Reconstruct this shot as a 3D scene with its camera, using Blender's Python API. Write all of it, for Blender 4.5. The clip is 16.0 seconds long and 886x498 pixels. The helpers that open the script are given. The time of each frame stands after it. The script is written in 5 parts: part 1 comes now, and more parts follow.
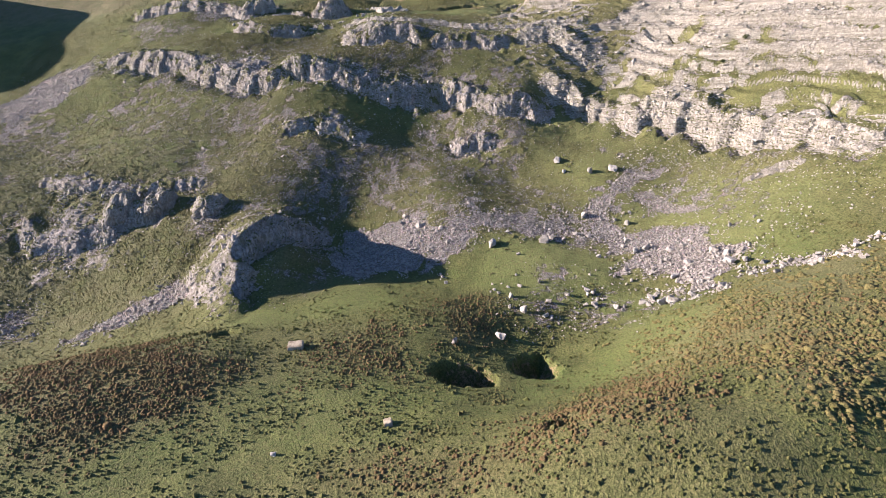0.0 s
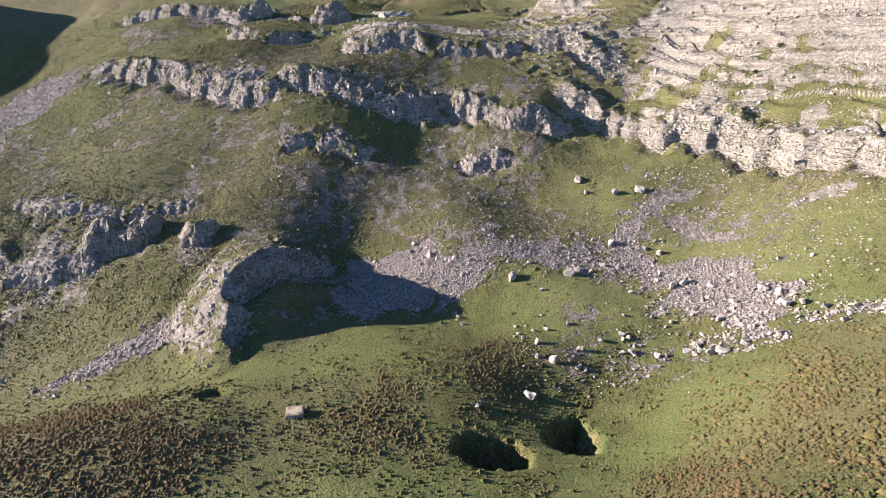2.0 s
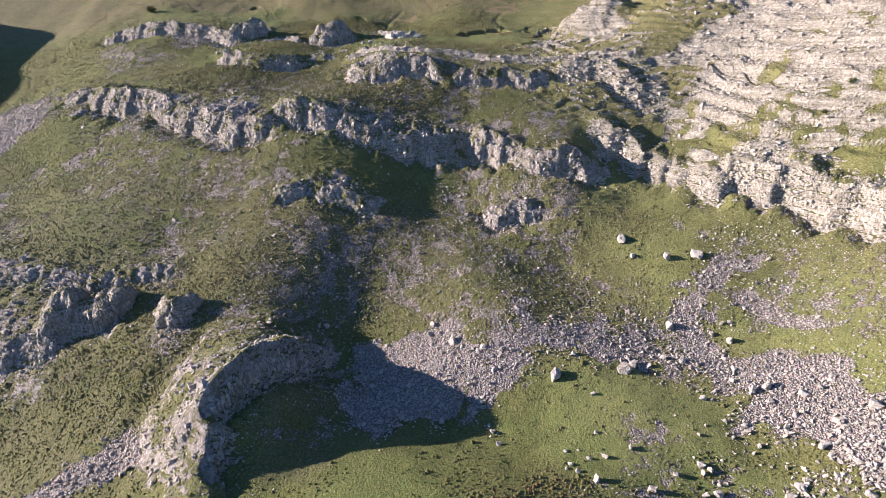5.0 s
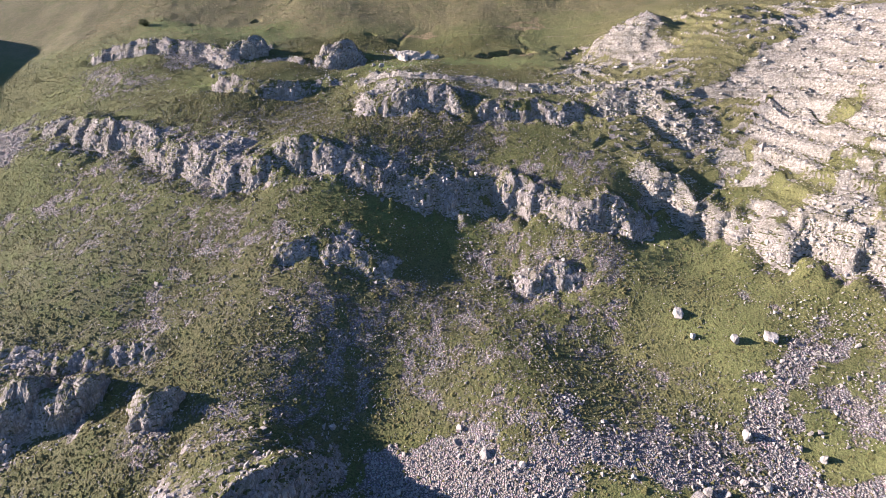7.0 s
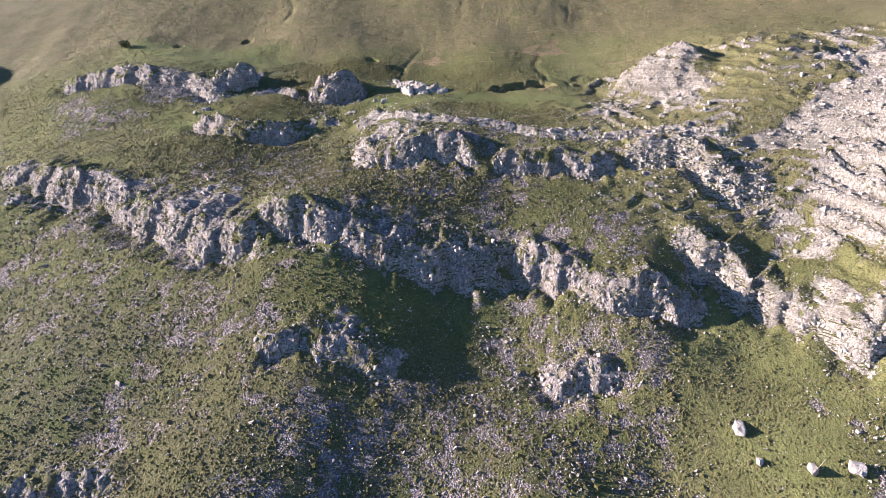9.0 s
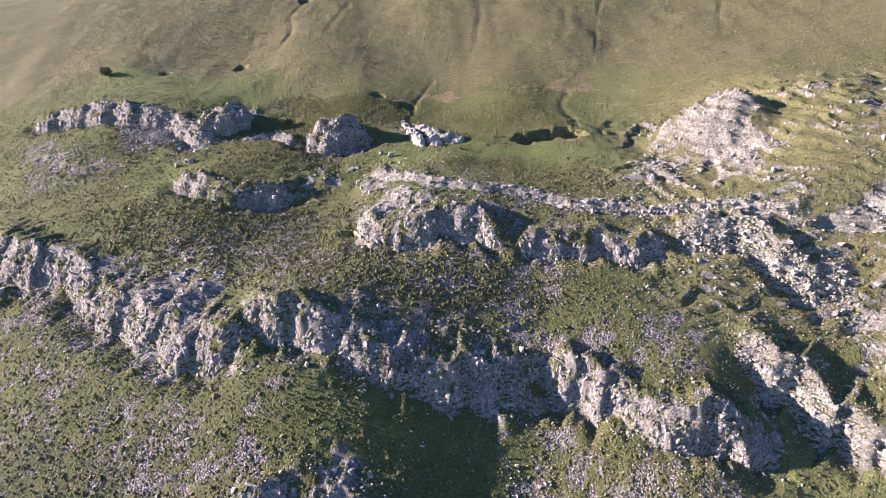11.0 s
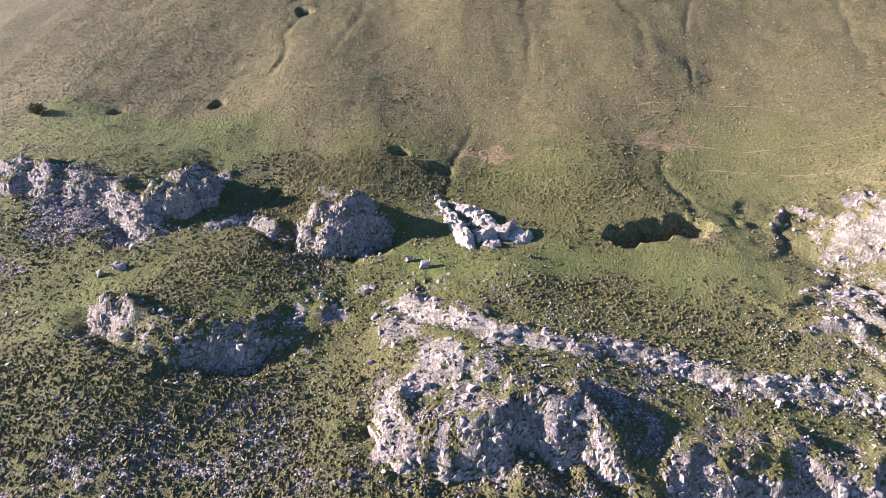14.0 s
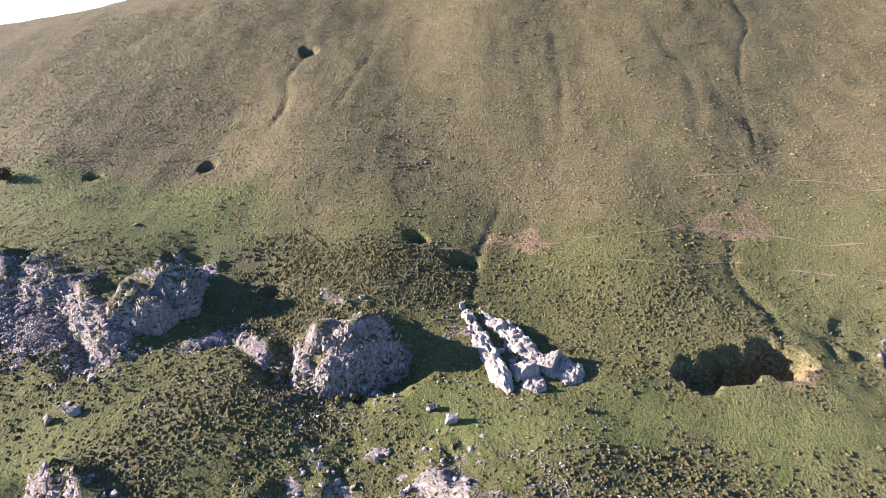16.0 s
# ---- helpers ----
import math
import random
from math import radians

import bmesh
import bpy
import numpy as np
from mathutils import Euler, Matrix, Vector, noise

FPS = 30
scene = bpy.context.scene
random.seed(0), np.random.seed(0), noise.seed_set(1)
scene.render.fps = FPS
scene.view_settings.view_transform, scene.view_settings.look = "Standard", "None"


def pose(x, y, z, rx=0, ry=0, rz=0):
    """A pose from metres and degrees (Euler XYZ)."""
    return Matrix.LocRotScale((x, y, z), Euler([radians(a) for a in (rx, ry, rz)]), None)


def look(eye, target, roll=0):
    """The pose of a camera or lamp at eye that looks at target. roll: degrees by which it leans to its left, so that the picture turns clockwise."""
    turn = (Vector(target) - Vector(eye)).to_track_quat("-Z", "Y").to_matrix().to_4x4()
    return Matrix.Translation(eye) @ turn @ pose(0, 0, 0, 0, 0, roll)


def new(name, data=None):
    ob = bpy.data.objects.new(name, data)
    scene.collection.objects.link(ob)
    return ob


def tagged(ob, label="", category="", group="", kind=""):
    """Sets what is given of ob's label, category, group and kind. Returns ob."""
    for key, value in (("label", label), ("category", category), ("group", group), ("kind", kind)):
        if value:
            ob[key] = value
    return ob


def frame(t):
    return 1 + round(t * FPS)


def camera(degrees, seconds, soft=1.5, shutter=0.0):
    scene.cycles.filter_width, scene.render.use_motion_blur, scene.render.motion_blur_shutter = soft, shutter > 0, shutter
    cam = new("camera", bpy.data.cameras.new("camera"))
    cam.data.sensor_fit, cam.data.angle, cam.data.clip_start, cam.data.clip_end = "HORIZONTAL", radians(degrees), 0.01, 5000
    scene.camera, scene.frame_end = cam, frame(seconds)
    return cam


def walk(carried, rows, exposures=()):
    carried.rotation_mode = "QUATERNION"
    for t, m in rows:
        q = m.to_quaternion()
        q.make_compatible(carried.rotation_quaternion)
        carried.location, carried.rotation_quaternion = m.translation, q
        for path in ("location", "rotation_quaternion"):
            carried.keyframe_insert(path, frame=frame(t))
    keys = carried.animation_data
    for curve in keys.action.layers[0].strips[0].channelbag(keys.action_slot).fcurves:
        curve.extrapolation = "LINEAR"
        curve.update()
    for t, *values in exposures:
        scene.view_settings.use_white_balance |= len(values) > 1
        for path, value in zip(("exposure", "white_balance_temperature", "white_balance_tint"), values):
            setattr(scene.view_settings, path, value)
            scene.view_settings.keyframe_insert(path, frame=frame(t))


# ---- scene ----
cam = camera(72.0, 16.0, soft=0.5)
METRES, EYE, TILT, LEAN, TURN = 200.0, 60.0, -20.0, 0.0, 0.0
ROWS = [
    (0.0, 0.0, 0.0, 0.0, 0.03, 1.3, 1.15),
    (0.5, -0.0035, 0.0138, 0.0073, -0.04, 1.29, 1.19),
    (1.0, -0.0079, 0.0303, 0.0158, -0.1, 1.31, 1.23),
    (1.5, -0.0125, 0.048, 0.025, -0.18, 1.32, 1.25),
    (2.0, -0.0164, 0.0652, 0.0359, -0.21, 1.31, 1.27),
    (2.5, -0.0201, 0.0828, 0.0476, -0.3, 1.32, 1.3),
    (3.0, -0.0234, 0.0993, 0.0593, -0.38, 1.34, 1.32),
    (3.5, -0.0264, 0.1147, 0.0714, -0.44, 1.32, 1.33),
    (4.0, -0.0296, 0.1311, 0.0839, -0.5, 1.34, 1.34),
    (6.5, -0.053, 0.2412, 0.1691, 0.04, 1.14, 0.98),
    (7.0, -0.0561, 0.2648, 0.1884, 0.09, 1.0, 0.93),
    (7.5, -0.059, 0.2895, 0.2087, 0.12, 0.92, 0.93),
    (8.0, -0.062, 0.3122, 0.2291, 0.09, 0.81, 0.89),
    (8.5, -0.0635, 0.3339, 0.2498, 0.16, 0.71, 0.88),
    (11.0, -0.0755, 0.4541, 0.3714, 0.73, -0.56, 0.44),
    (11.5, -0.0804, 0.4806, 0.3973, 0.93, -0.75, 0.25),
    (12.0, -0.086, 0.5122, 0.4212, 1.09, -0.96, 0.13),
    (12.5, -0.0927, 0.5547, 0.4399, 0.89, -1.07, 0.2),
    (13.0, -0.1012, 0.6047, 0.4534, 1.18, -1.09, -0.02),
    (13.5, -0.111, 0.6553, 0.4682, 1.17, -0.86, -0.16),
    (14.0, -0.1191, 0.6957, 0.4889, 1.23, -0.67, -0.13),
    (14.5, -0.1259, 0.728, 0.5098, 1.82, -0.48, -0.34),
    (15.0, -0.1309, 0.7532, 0.5319, 1.98, -0.34, -0.39),
    (15.5, -0.1338, 0.7729, 0.5526, 2.0, -0.2, -0.42),
    (16.0, -0.136, 0.7895, 0.5736, 1.92, -0.34, -0.37),
]
walk(cam, [(t, pose(0, 0, EYE, TILT, LEAN, TURN) @ pose(METRES * x, METRES * y, METRES * z, 90 + pitch, roll, yaw)) for t, x, y, z, yaw, pitch, roll in ROWS],
     exposures=[(0.0, 2.16, 5750, 15.5), (4.2, 2.13, 5750, 16), (8.0, 2.22, 5600, 20), (11.0, 2.32, 5600, 21.5), (16.0, 2.36, 5600, 26)])

# ---- daylight: low morning sun from the west side, clear sky ----
SUN_UP, SUN_FROM = 17.0, 176.5   # degrees above the horizon; bearing in the plan, counted from +x
world = bpy.data.worlds.new("clear_sky")
scene.world = world
world.use_nodes = True
wn = world.node_tree
sky = wn.nodes.new("ShaderNodeTexSky")
sky.sky_type, sky.sun_disc = "NISHITA", False
sky.sun_elevation, sky.sun_rotation = radians(SUN_UP), radians(90 - SUN_FROM)
sky.altitude, sky.dust_density, sky.ozone_density = 1200, 0.2, 3.5
wn.nodes["Background"].inputs["Strength"].default_value = 0.060
wn.links.new(sky.outputs["Color"], wn.nodes["Background"].inputs["Color"])
sun_data = bpy.data.lights.new("sun", "SUN")
sun_data.energy, sun_data.angle, sun_data.color = 5.0, radians(0.6), (1.0, 0.83, 0.655)
sun = new("sun", sun_data)
a, e = radians(SUN_FROM), radians(SUN_UP)
sun.matrix_world = look((300 * math.cos(a) * math.cos(e), 300 * math.sin(a) * math.cos(e), 60 + 300 * math.sin(e)), (0, 0, 60))

# ---- materials ----
class Nodes:
    """Short hand for building one material."""

    def __init__(self, name):
        self.mat = bpy.data.materials.new(name)
        self.mat.use_nodes = True
        self.tree = self.mat.node_tree
        self.bsdf = self.tree.nodes["Principled BSDF"]
        self.pos = None

    def put(self, kind, **sockets):
        node = self.tree.nodes.new(kind)
        for key, value in sockets.items():
            self.into(node.inputs[key.replace("_", " ")], value)
        return node

    def into(self, socket, value):
        if isinstance(value, bpy.types.NodeSocket):
            self.tree.links.new(value, socket)
        else:
            socket.default_value = value

    def place(self):
        if self.pos is None:
            self.pos = self.tree.nodes.new("ShaderNodeNewGeometry").outputs["Position"]
        return self.pos

    def noise(self, scale, detail=4.0, rough=0.55, stretch=None, warp=0.0):
        v = self.place()
        if stretch:
            m = self.put("ShaderNodeMapping", Vector=v, Scale=stretch)
            v = m.outputs["Vector"]
        return self.put("ShaderNodeTexNoise", Vector=v, Scale=scale, Detail=detail, Roughness=rough, Distortion=warp).outputs["Fac"]

    def cells(self, scale, feature="F1", out="Distance", rand=1.0, stretch=None):
        v = self.place()
        if stretch:
            v = self.put("ShaderNodeMapping", Vector=v, Scale=stretch).outputs["Vector"]
        node = self.put("ShaderNodeTexVoronoi", Vector=v, Scale=scale, Randomness=rand)
        node.feature = feature
        return node.outputs[out]

    def attr(self, name):
        node = self.tree.nodes.new("ShaderNodeAttribute")
        node.attribute_name = name
        return node.outputs["Fac"]

    def range(self, v, a, b, c=0.0, d=1.0, smooth=True):
        node = self.tree.nodes.new("ShaderNodeMapRange")
        node.interpolation_type = "SMOOTHSTEP" if smooth else "LINEAR"
        for k, val in enumerate((v, a, b, c, d)):
            self.into(node.inputs[k], val)
        return node.outputs[0]

    def math(self, op, a, b=0.0, clamp=False):
        node = self.tree.nodes.new("ShaderNodeMath")
        node.operation, node.use_clamp = op, clamp
        self.into(node.inputs[0], a)
        self.into(node.inputs[1], b)
        return node.outputs[0]

    def mix(self, f, a, b, how="MIX"):
        node = self.tree.nodes.new("ShaderNodeMix")
        node.data_type, node.blend_type = "RGBA", how
        self.into(node.inputs[0], f)
        for k, v in ((6, a), (7, b)):
            self.into(node.inputs[k], v if isinstance(v, bpy.types.NodeSocket) else (*v[:3], 1.0))
        return node.outputs[2]

    def upward(self, a, b):
        """1 where the surface lies flat, 0 where it stands."""
        geo = self.tree.nodes.new("ShaderNodeNewGeometry")
        part = self.put("ShaderNodeSeparateXYZ", Vector=geo.outputs["Normal"])
        return self.range(part.outputs["Z"], a, b)

    def random(self):
        return self.tree.nodes.new("ShaderNodeObjectInfo").outputs["Random"]

    def island(self):
        return self.tree.nodes.new("ShaderNodeNewGeometry").outputs["Random Per Island"]

    def finish(self, color, rough=0.9, height=None, strength=0.5, distance=0.1, specular=0.2):
        self.into(self.bsdf.inputs["Base Color"], color if isinstance(color, bpy.types.NodeSocket) else (*color, 1.0))
        self.into(self.bsdf.inputs["Roughness"], rough)
        self.bsdf.inputs["Specular IOR Level"].default_value = specular
        if height is not None:
            bump = self.put("ShaderNodeBump", Height=height, Strength=strength, Distance=distance)
            self.tree.links.new(bump.outputs["Normal"], self.bsdf.inputs["Normal"])
        return self.mat


def limestone(n, pale):
    """Weathered limestone: colour and relief. pale: 0 grey, 1 cream white."""
    broad, mid, fine = n.noise(0.09), n.noise(0.7, 5, 0.65), n.noise(5.0, 4, 0.7)
    beds = n.noise(0.55, 4, 0.6, stretch=(0.12, 0.12, 2.6))
    col = n.mix(n.range(mid, 0.3, 0.7), (0.225, 0.196, 0.182), (0.410, 0.362, 0.340))
    cream = n.mix(n.range(beds, 0.32, 0.62), (0.24, 0.215, 0.175), (0.42, 0.380, 0.322))
    col = n.mix(pale, col, cream)
    col = n.mix(n.math("MULTIPLY", n.range(broad, 0.45, 0.7), 0.35), col, (0.14, 0.12, 0.10))
    split = n.math("ABSOLUTE", n.math("SUBTRACT", n.noise(1.7, 3, 0.6, stretch=(1.0, 1.0, 0.3), warp=0.6), 0.5))
    crack = n.range(split, 0.0, 0.045, 1.0, 0.0)
    col = n.mix(n.math("MULTIPLY", crack, 0.55), col, (0.06, 0.055, 0.05))
    seam = n.range(n.math("ABSOLUTE", n.math("SUBTRACT", n.noise(1.1, 3, 0.6, stretch=(0.25, 0.25, 2.4), warp=0.4), 0.5)), 0.0, 0.035, 1.0, 0.0)
    col = n.mix(n.math("MULTIPLY", seam, n.math("MULTIPLY", pale, 0.6)), col, (0.10, 0.09, 0.06))
    runs = n.noise(2.6, 5, 0.72, stretch=(1.0, 1.0, 0.16))
    grey = n.math("SUBTRACT", 1.0, n.math("MULTIPLY", pale, 0.75))
    col = n.mix(n.math("MULTIPLY", n.range(runs, 0.48, 0.62), n.math("MULTIPLY", grey, 0.5)), col, (0.085, 0.078, 0.066))
    col = n.mix(n.math("MULTIPLY", n.range(n.noise(0.45, 5, 0.65), 0.5, 0.62), n.math("MULTIPLY", grey, 0.5)), col, (0.125, 0.115, 0.062))
    col = n.mix(n.math("MULTIPLY", n.range(fine, 0.55, 0.75), 0.5), col, (0.16, 0.15, 0.12))
    flakes = n.noise(3.0, 4, 0.75, stretch=(1.0, 1.0, 0.45))
    col = n.mix(n.range(flakes, 0.40, 0.55, 0.65, 0.0), col, (0.130, 0.112, 0.085))
    height = n.math("ADD", n.math("ADD", n.math("MULTIPLY", mid, 0.9), n.math("MULTIPLY", fine, 0.25)), flakes)
    height = n.math("SUBTRACT", n.math("ADD", n.math("ADD", height, n.math("MULTIPLY", runs, 0.9)), n.math("MULTIPLY", beds, 0.8)), n.math("MULTIPLY", crack, 0.6))
    return col, height


def ground_material():
    n = Nodes("mountain_ground")
    rock_a, scree_a, heath_a, lush_a, pale_a, dry_a, dim_a, earth_a, straw_a = (n.attr(k) for k in ("rock", "scree", "heath", "lush", "pale", "dry", "moor_shade", "earth", "straw"))
    big, mid, small, blade = n.noise(0.035, 4), n.noise(0.22, 5, 0.6), n.noise(1.3, 4, 0.65), n.noise(7.0, 3, 0.7)
    grass = n.mix(n.range(mid, 0.35, 0.68), (0.080, 0.093, 0.027), (0.140, 0.146, 0.045))
    grass = n.mix(n.math("MULTIPLY", n.range(big, 0.4, 0.65), 0.35), grass, (0.168, 0.132, 0.072))
    grass = n.mix(n.math("MULTIPLY", lush_a, n.range(small, 0.25, 0.6)), grass, (0.118, 0.154, 0.041))
    dry = n.mix(n.range(small, 0.3, 0.7), (0.200, 0.153, 0.092), (0.146, 0.116, 0.065))
    grass = n.mix(n.math("MULTIPLY", dry_a, n.range(mid, 0.2, 0.6)), grass, dry)
    heath = n.mix(n.range(small, 0.35, 0.65), (0.135, 0.088, 0.045), (0.095, 0.080, 0.036))
    grass = n.mix(n.math("MULTIPLY", dry_a, n.range(n.noise(1.0, 4, 0.85), 0.47, 0.62, 0.0, 0.7)), grass, (0.078, 0.074, 0.036))
    grass = n.mix(n.math("MULTIPLY", heath_a, n.range(small, 0.3, 0.55)), grass, heath)
    grass = n.mix(n.range(blade, 0.35, 0.7), n.mix(0.55, grass, (0.050, 0.054, 0.018)), grass)
    grass = n.mix(n.math("MULTIPLY", dim_a, n.range(mid, 0.3, 0.6)), grass, n.mix(small, (0.118, 0.100, 0.058), (0.082, 0.084, 0.036)))
    grass = n.mix(n.range(n.math("ADD", earth_a, n.math("MULTIPLY", n.math("SUBTRACT", small, 0.5), 1.7)), 0.45, 0.75), grass, n.mix(small, (0.13, 0.092, 0.050), (0.25, 0.182, 0.105)))
    grass = n.mix(n.math("MULTIPLY", straw_a, n.range(mid, 0.15, 0.6, 0.3, 1.0)), grass, n.mix(small, (0.205, 0.198, 0.080), (0.262, 0.220, 0.112)))
    knots = n.noise(3.0, 2.5, 0.75)
    grass = n.mix(n.math("MULTIPLY", n.range(knots, 0.54, 0.42, 0.0, 0.9), n.math("SUBTRACT", 1.0, n.math("MAXIMUM", n.math("MULTIPLY", dry_a, 0.3), n.math("MULTIPLY", lush_a, 0.5)))), grass, n.mix(0.8, grass, (0.040, 0.044, 0.015)))
    grass = n.mix(n.range(n.noise(1.9, 3, 0.7), 0.5, 0.65, 0.0, 0.5), grass, n.mix(0.5, grass, (0.19, 0.155, 0.075)))
    stone_col, stone_high = limestone(n, pale_a)
    # rubble: small stones with grass or dark gaps between
    gaps = n.cells(3.4)
    tone = n.cells(3.4, out="Color")
    rub = n.mix(0.28, (0.36, 0.312, 0.298), tone, "SOFT_LIGHT")
    rub = n.mix(n.range(gaps, 0.30, 0.55), rub, (0.12, 0.105, 0.095))
    rub = n.mix(n.range(n.noise(1.1, 5, 0.75), 0.38, 0.62, 0.0, 0.6), rub, (0.15, 0.125, 0.105))
    screen = n.range(n.math("ADD", scree_a, n.math("MULTIPLY", n.math("SUBTRACT", small, 0.5), 0.9)), 0.38, 0.62)
    turf = n.math("MULTIPLY", n.upward(0.72, 0.95), n.math("SUBTRACT", 0.26, n.math("MULTIPLY", pale_a, 0.12)))
    bare = n.range(n.math("SUBTRACT", n.math("ADD", rock_a, n.math("MULTIPLY", n.math("SUBTRACT", small, 0.5), 1.1)), turf), 0.36, 0.50)
    col = n.mix(screen, grass, rub)
    col = n.mix(bare, col, stone_col)
    soft = n.math("ADD", n.math("MULTIPLY", small, 0.8), n.math("MULTIPLY", blade, 0.35))
    soft = n.math("ADD", soft, n.math("MULTIPLY", knots, n.math("SUBTRACT", 1.0, n.math("MULTIPLY", dry_a, 0.4))))
    high = n.mix(screen, soft, n.math("MULTIPLY", gaps, -1.6))
    high = n.mix(bare, high, stone_high)
    return n.finish(col, 0.92, high, 0.8, 0.42, 0.12)


def stone_material(name, pale=0.0, light=(0.34, 0.305, 0.28)):
    n = Nodes(name)
    col, high = limestone(n, pale)
    v = n.math("ADD", n.range(n.random(), 0, 1, -0.5, 0.5, False), n.range(n.island(), 0, 1, -0.5, 0.5, False))
    col = n.mix(n.range(v, -0.8, 0.8, 0.0, 0.6, False), col, light)
    return n.finish(col, 0.9, high, 0.6, 0.25, 0.15)


def cliff_material(name, pale):
    """Jointed limestone face: turf on its ledges, dark seams between the blocks."""
    n = Nodes(name)
    col, high = limestone(n, pale)
    col = n.mix(n.range(n.island(), 0, 1, 0.0, 0.25, False), col, (0.36, 0.325, 0.30))
    small = n.noise(1.3, 4, 0.65)
    turf = n.mix(n.noise(6.0, 3, 0.7), (0.060, 0.064, 0.024), (0.135, 0.128, 0.052))
    ledge = n.range(n.math("ADD", n.upward(0.45, 0.95), n.math("MULTIPLY", n.math("SUBTRACT", small, 0.5), 1.6)), 0.36, 0.56)
    col = n.mix(ledge, col, turf)
    return n.finish(col, 0.92, high, 0.8, 0.35, 0.12)


ground_mat = ground_material()
cliff_mats = {0: cliff_material("cliff_limestone", 0.2), 1: cliff_material("pale_cliff_limestone", 0.75)}
stone_mat = stone_material("grey_limestone", 0.15)
pale_stone_mat = stone_material("pale_limestone", 0.8, (0.40, 0.362, 0.32))


def plant_material(name, low, high, third):
    n = Nodes(name)
    v, f = n.island(), n.noise(4.0, 3, 0.7)
    col = n.mix(n.range(v, 0, 1, 0, 1, False), low, high)
    col = n.mix(n.range(n.noise(0.25), 0.45, 0.65, 0, 0.6), col, third)
    col = n.mix(n.range(f, 0.4, 0.7, 0.0, 0.55), col, tuple(c * 0.5 for c in low))
    return n.finish(col, 0.95, n.noise(9.0, 3, 0.75), 0.9, 0.25, 0.08)


heath_mat = plant_material("heath", (0.104, 0.072, 0.034), (0.150, 0.100, 0.048), (0.104, 0.090, 0.038))
tussock_mat = plant_material("tussock_grass", (0.066, 0.072, 0.024), (0.115, 0.112, 0.040), (0.112, 0.088, 0.040))
shrub_mat = plant_material("dark_shrub", (0.080, 0.078, 0.030), (0.140, 0.128, 0.050), (0.128, 0.104, 0.052))
hummock_mat = plant_material("golden_tussock", (0.110, 0.096, 0.036), (0.170, 0.140, 0.056), (0.135, 0.098, 0.046))
hill_grass_mat = plant_material("dry_hill_grass", (0.140, 0.116, 0.058), (0.235, 0.186, 0.098), (0.150, 0.134, 0.060))
boulder_mat = stone_material("boulder_limestone", 0.3, (0.43, 0.395, 0.365))
field_mat = stone_material("field_stone_limestone", 0.15, (0.36, 0.325, 0.305))
rib_mat = stone_material("rib_limestone", 0.75, (0.38, 0.34, 0.29))
scree_mat = stone_material("scree_limestone", 0.5)


def tan_stone():
    n = Nodes("tan_stone")
    col = n.mix(n.range(n.noise(1.4, 5, 0.6), 0.35, 0.65), (0.21, 0.165, 0.115), (0.36, 0.30, 0.22))
    col = n.mix(n.range(n.noise(6.0, 3), 0.55, 0.75, 0, 0.6), col, (0.13, 0.115, 0.085))
    return n.finish(col, 0.9, n.noise(4.0, 5, 0.65), 0.5, 0.12, 0.15)


tan_stone_mat = tan_stone()


def trodden():
    n = Nodes("trodden_earth")
    col = n.mix(n.noise(1.2, 5, 0.7), (0.13, 0.105, 0.065), (0.22, 0.175, 0.115))
    return n.finish(col, 0.95, n.noise(5.0), 0.4, 0.05, 0.1)


path_mat = trodden()
bark_mat = Nodes("bark").finish((0.09, 0.07, 0.05), 0.95)
leaf_mat = plant_material("bush_leaves", (0.045, 0.058, 0.022), (0.085, 0.098, 0.035), (0.06, 0.062, 0.025))


# ---- the lie of the land: numpy functions of the plan ----
def hash01(ix, iy, seed):
    """A fixed random number from 0 to 1 for each cell of a lattice."""
    h = (ix.astype(np.int64) * 374761393 + iy.astype(np.int64) * 668265263 + seed * 974711) & 0x7FFFFFFF
    h = ((h ^ (h >> 13)) * 1274126177) & 0x7FFFFFFF
    h = ((h ^ (h >> 16)) * 668265263) & 0x7FFFFFFF
    return ((h ^ (h >> 15)) & 0xFFFFF) / 1048575.0


def vnoise(x, y, seed=0):
    """Smooth value noise, -1 to 1, one cell a unit."""
    x, y = np.broadcast_arrays(np.asarray(x, float), np.asarray(y, float))
    ix, iy = np.floor(x), np.floor(y)
    fx, fy = x - ix, y - iy
    ux, uy = fx * fx * fx * (fx * (fx * 6 - 15) + 10), fy * fy * fy * (fy * (fy * 6 - 15) + 10)
    a, b = hash01(ix, iy, seed), hash01(ix + 1, iy, seed)
    c, d = hash01(ix, iy + 1, seed), hash01(ix + 1, iy + 1, seed)
    return 2 * ((a + (b - a) * ux) * (1 - uy) + (c + (d - c) * ux) * uy) - 1


def fbm(x, y, octaves=4, seed=0, gain=0.5):
    total, amp, norm = 0, 1.0, 0.0
    for k in range(octaves):
        total = total + amp * vnoise(x * 2 ** k + 17.3 * k, y * 2 ** k - 9.1 * k, seed + k)
        norm += amp
        amp *= gain
    return total / norm


def ramp(a, b, v):
    t = np.clip((v - a) / (b - a), 0, 1)
    return t * t * (3 - 2 * t)


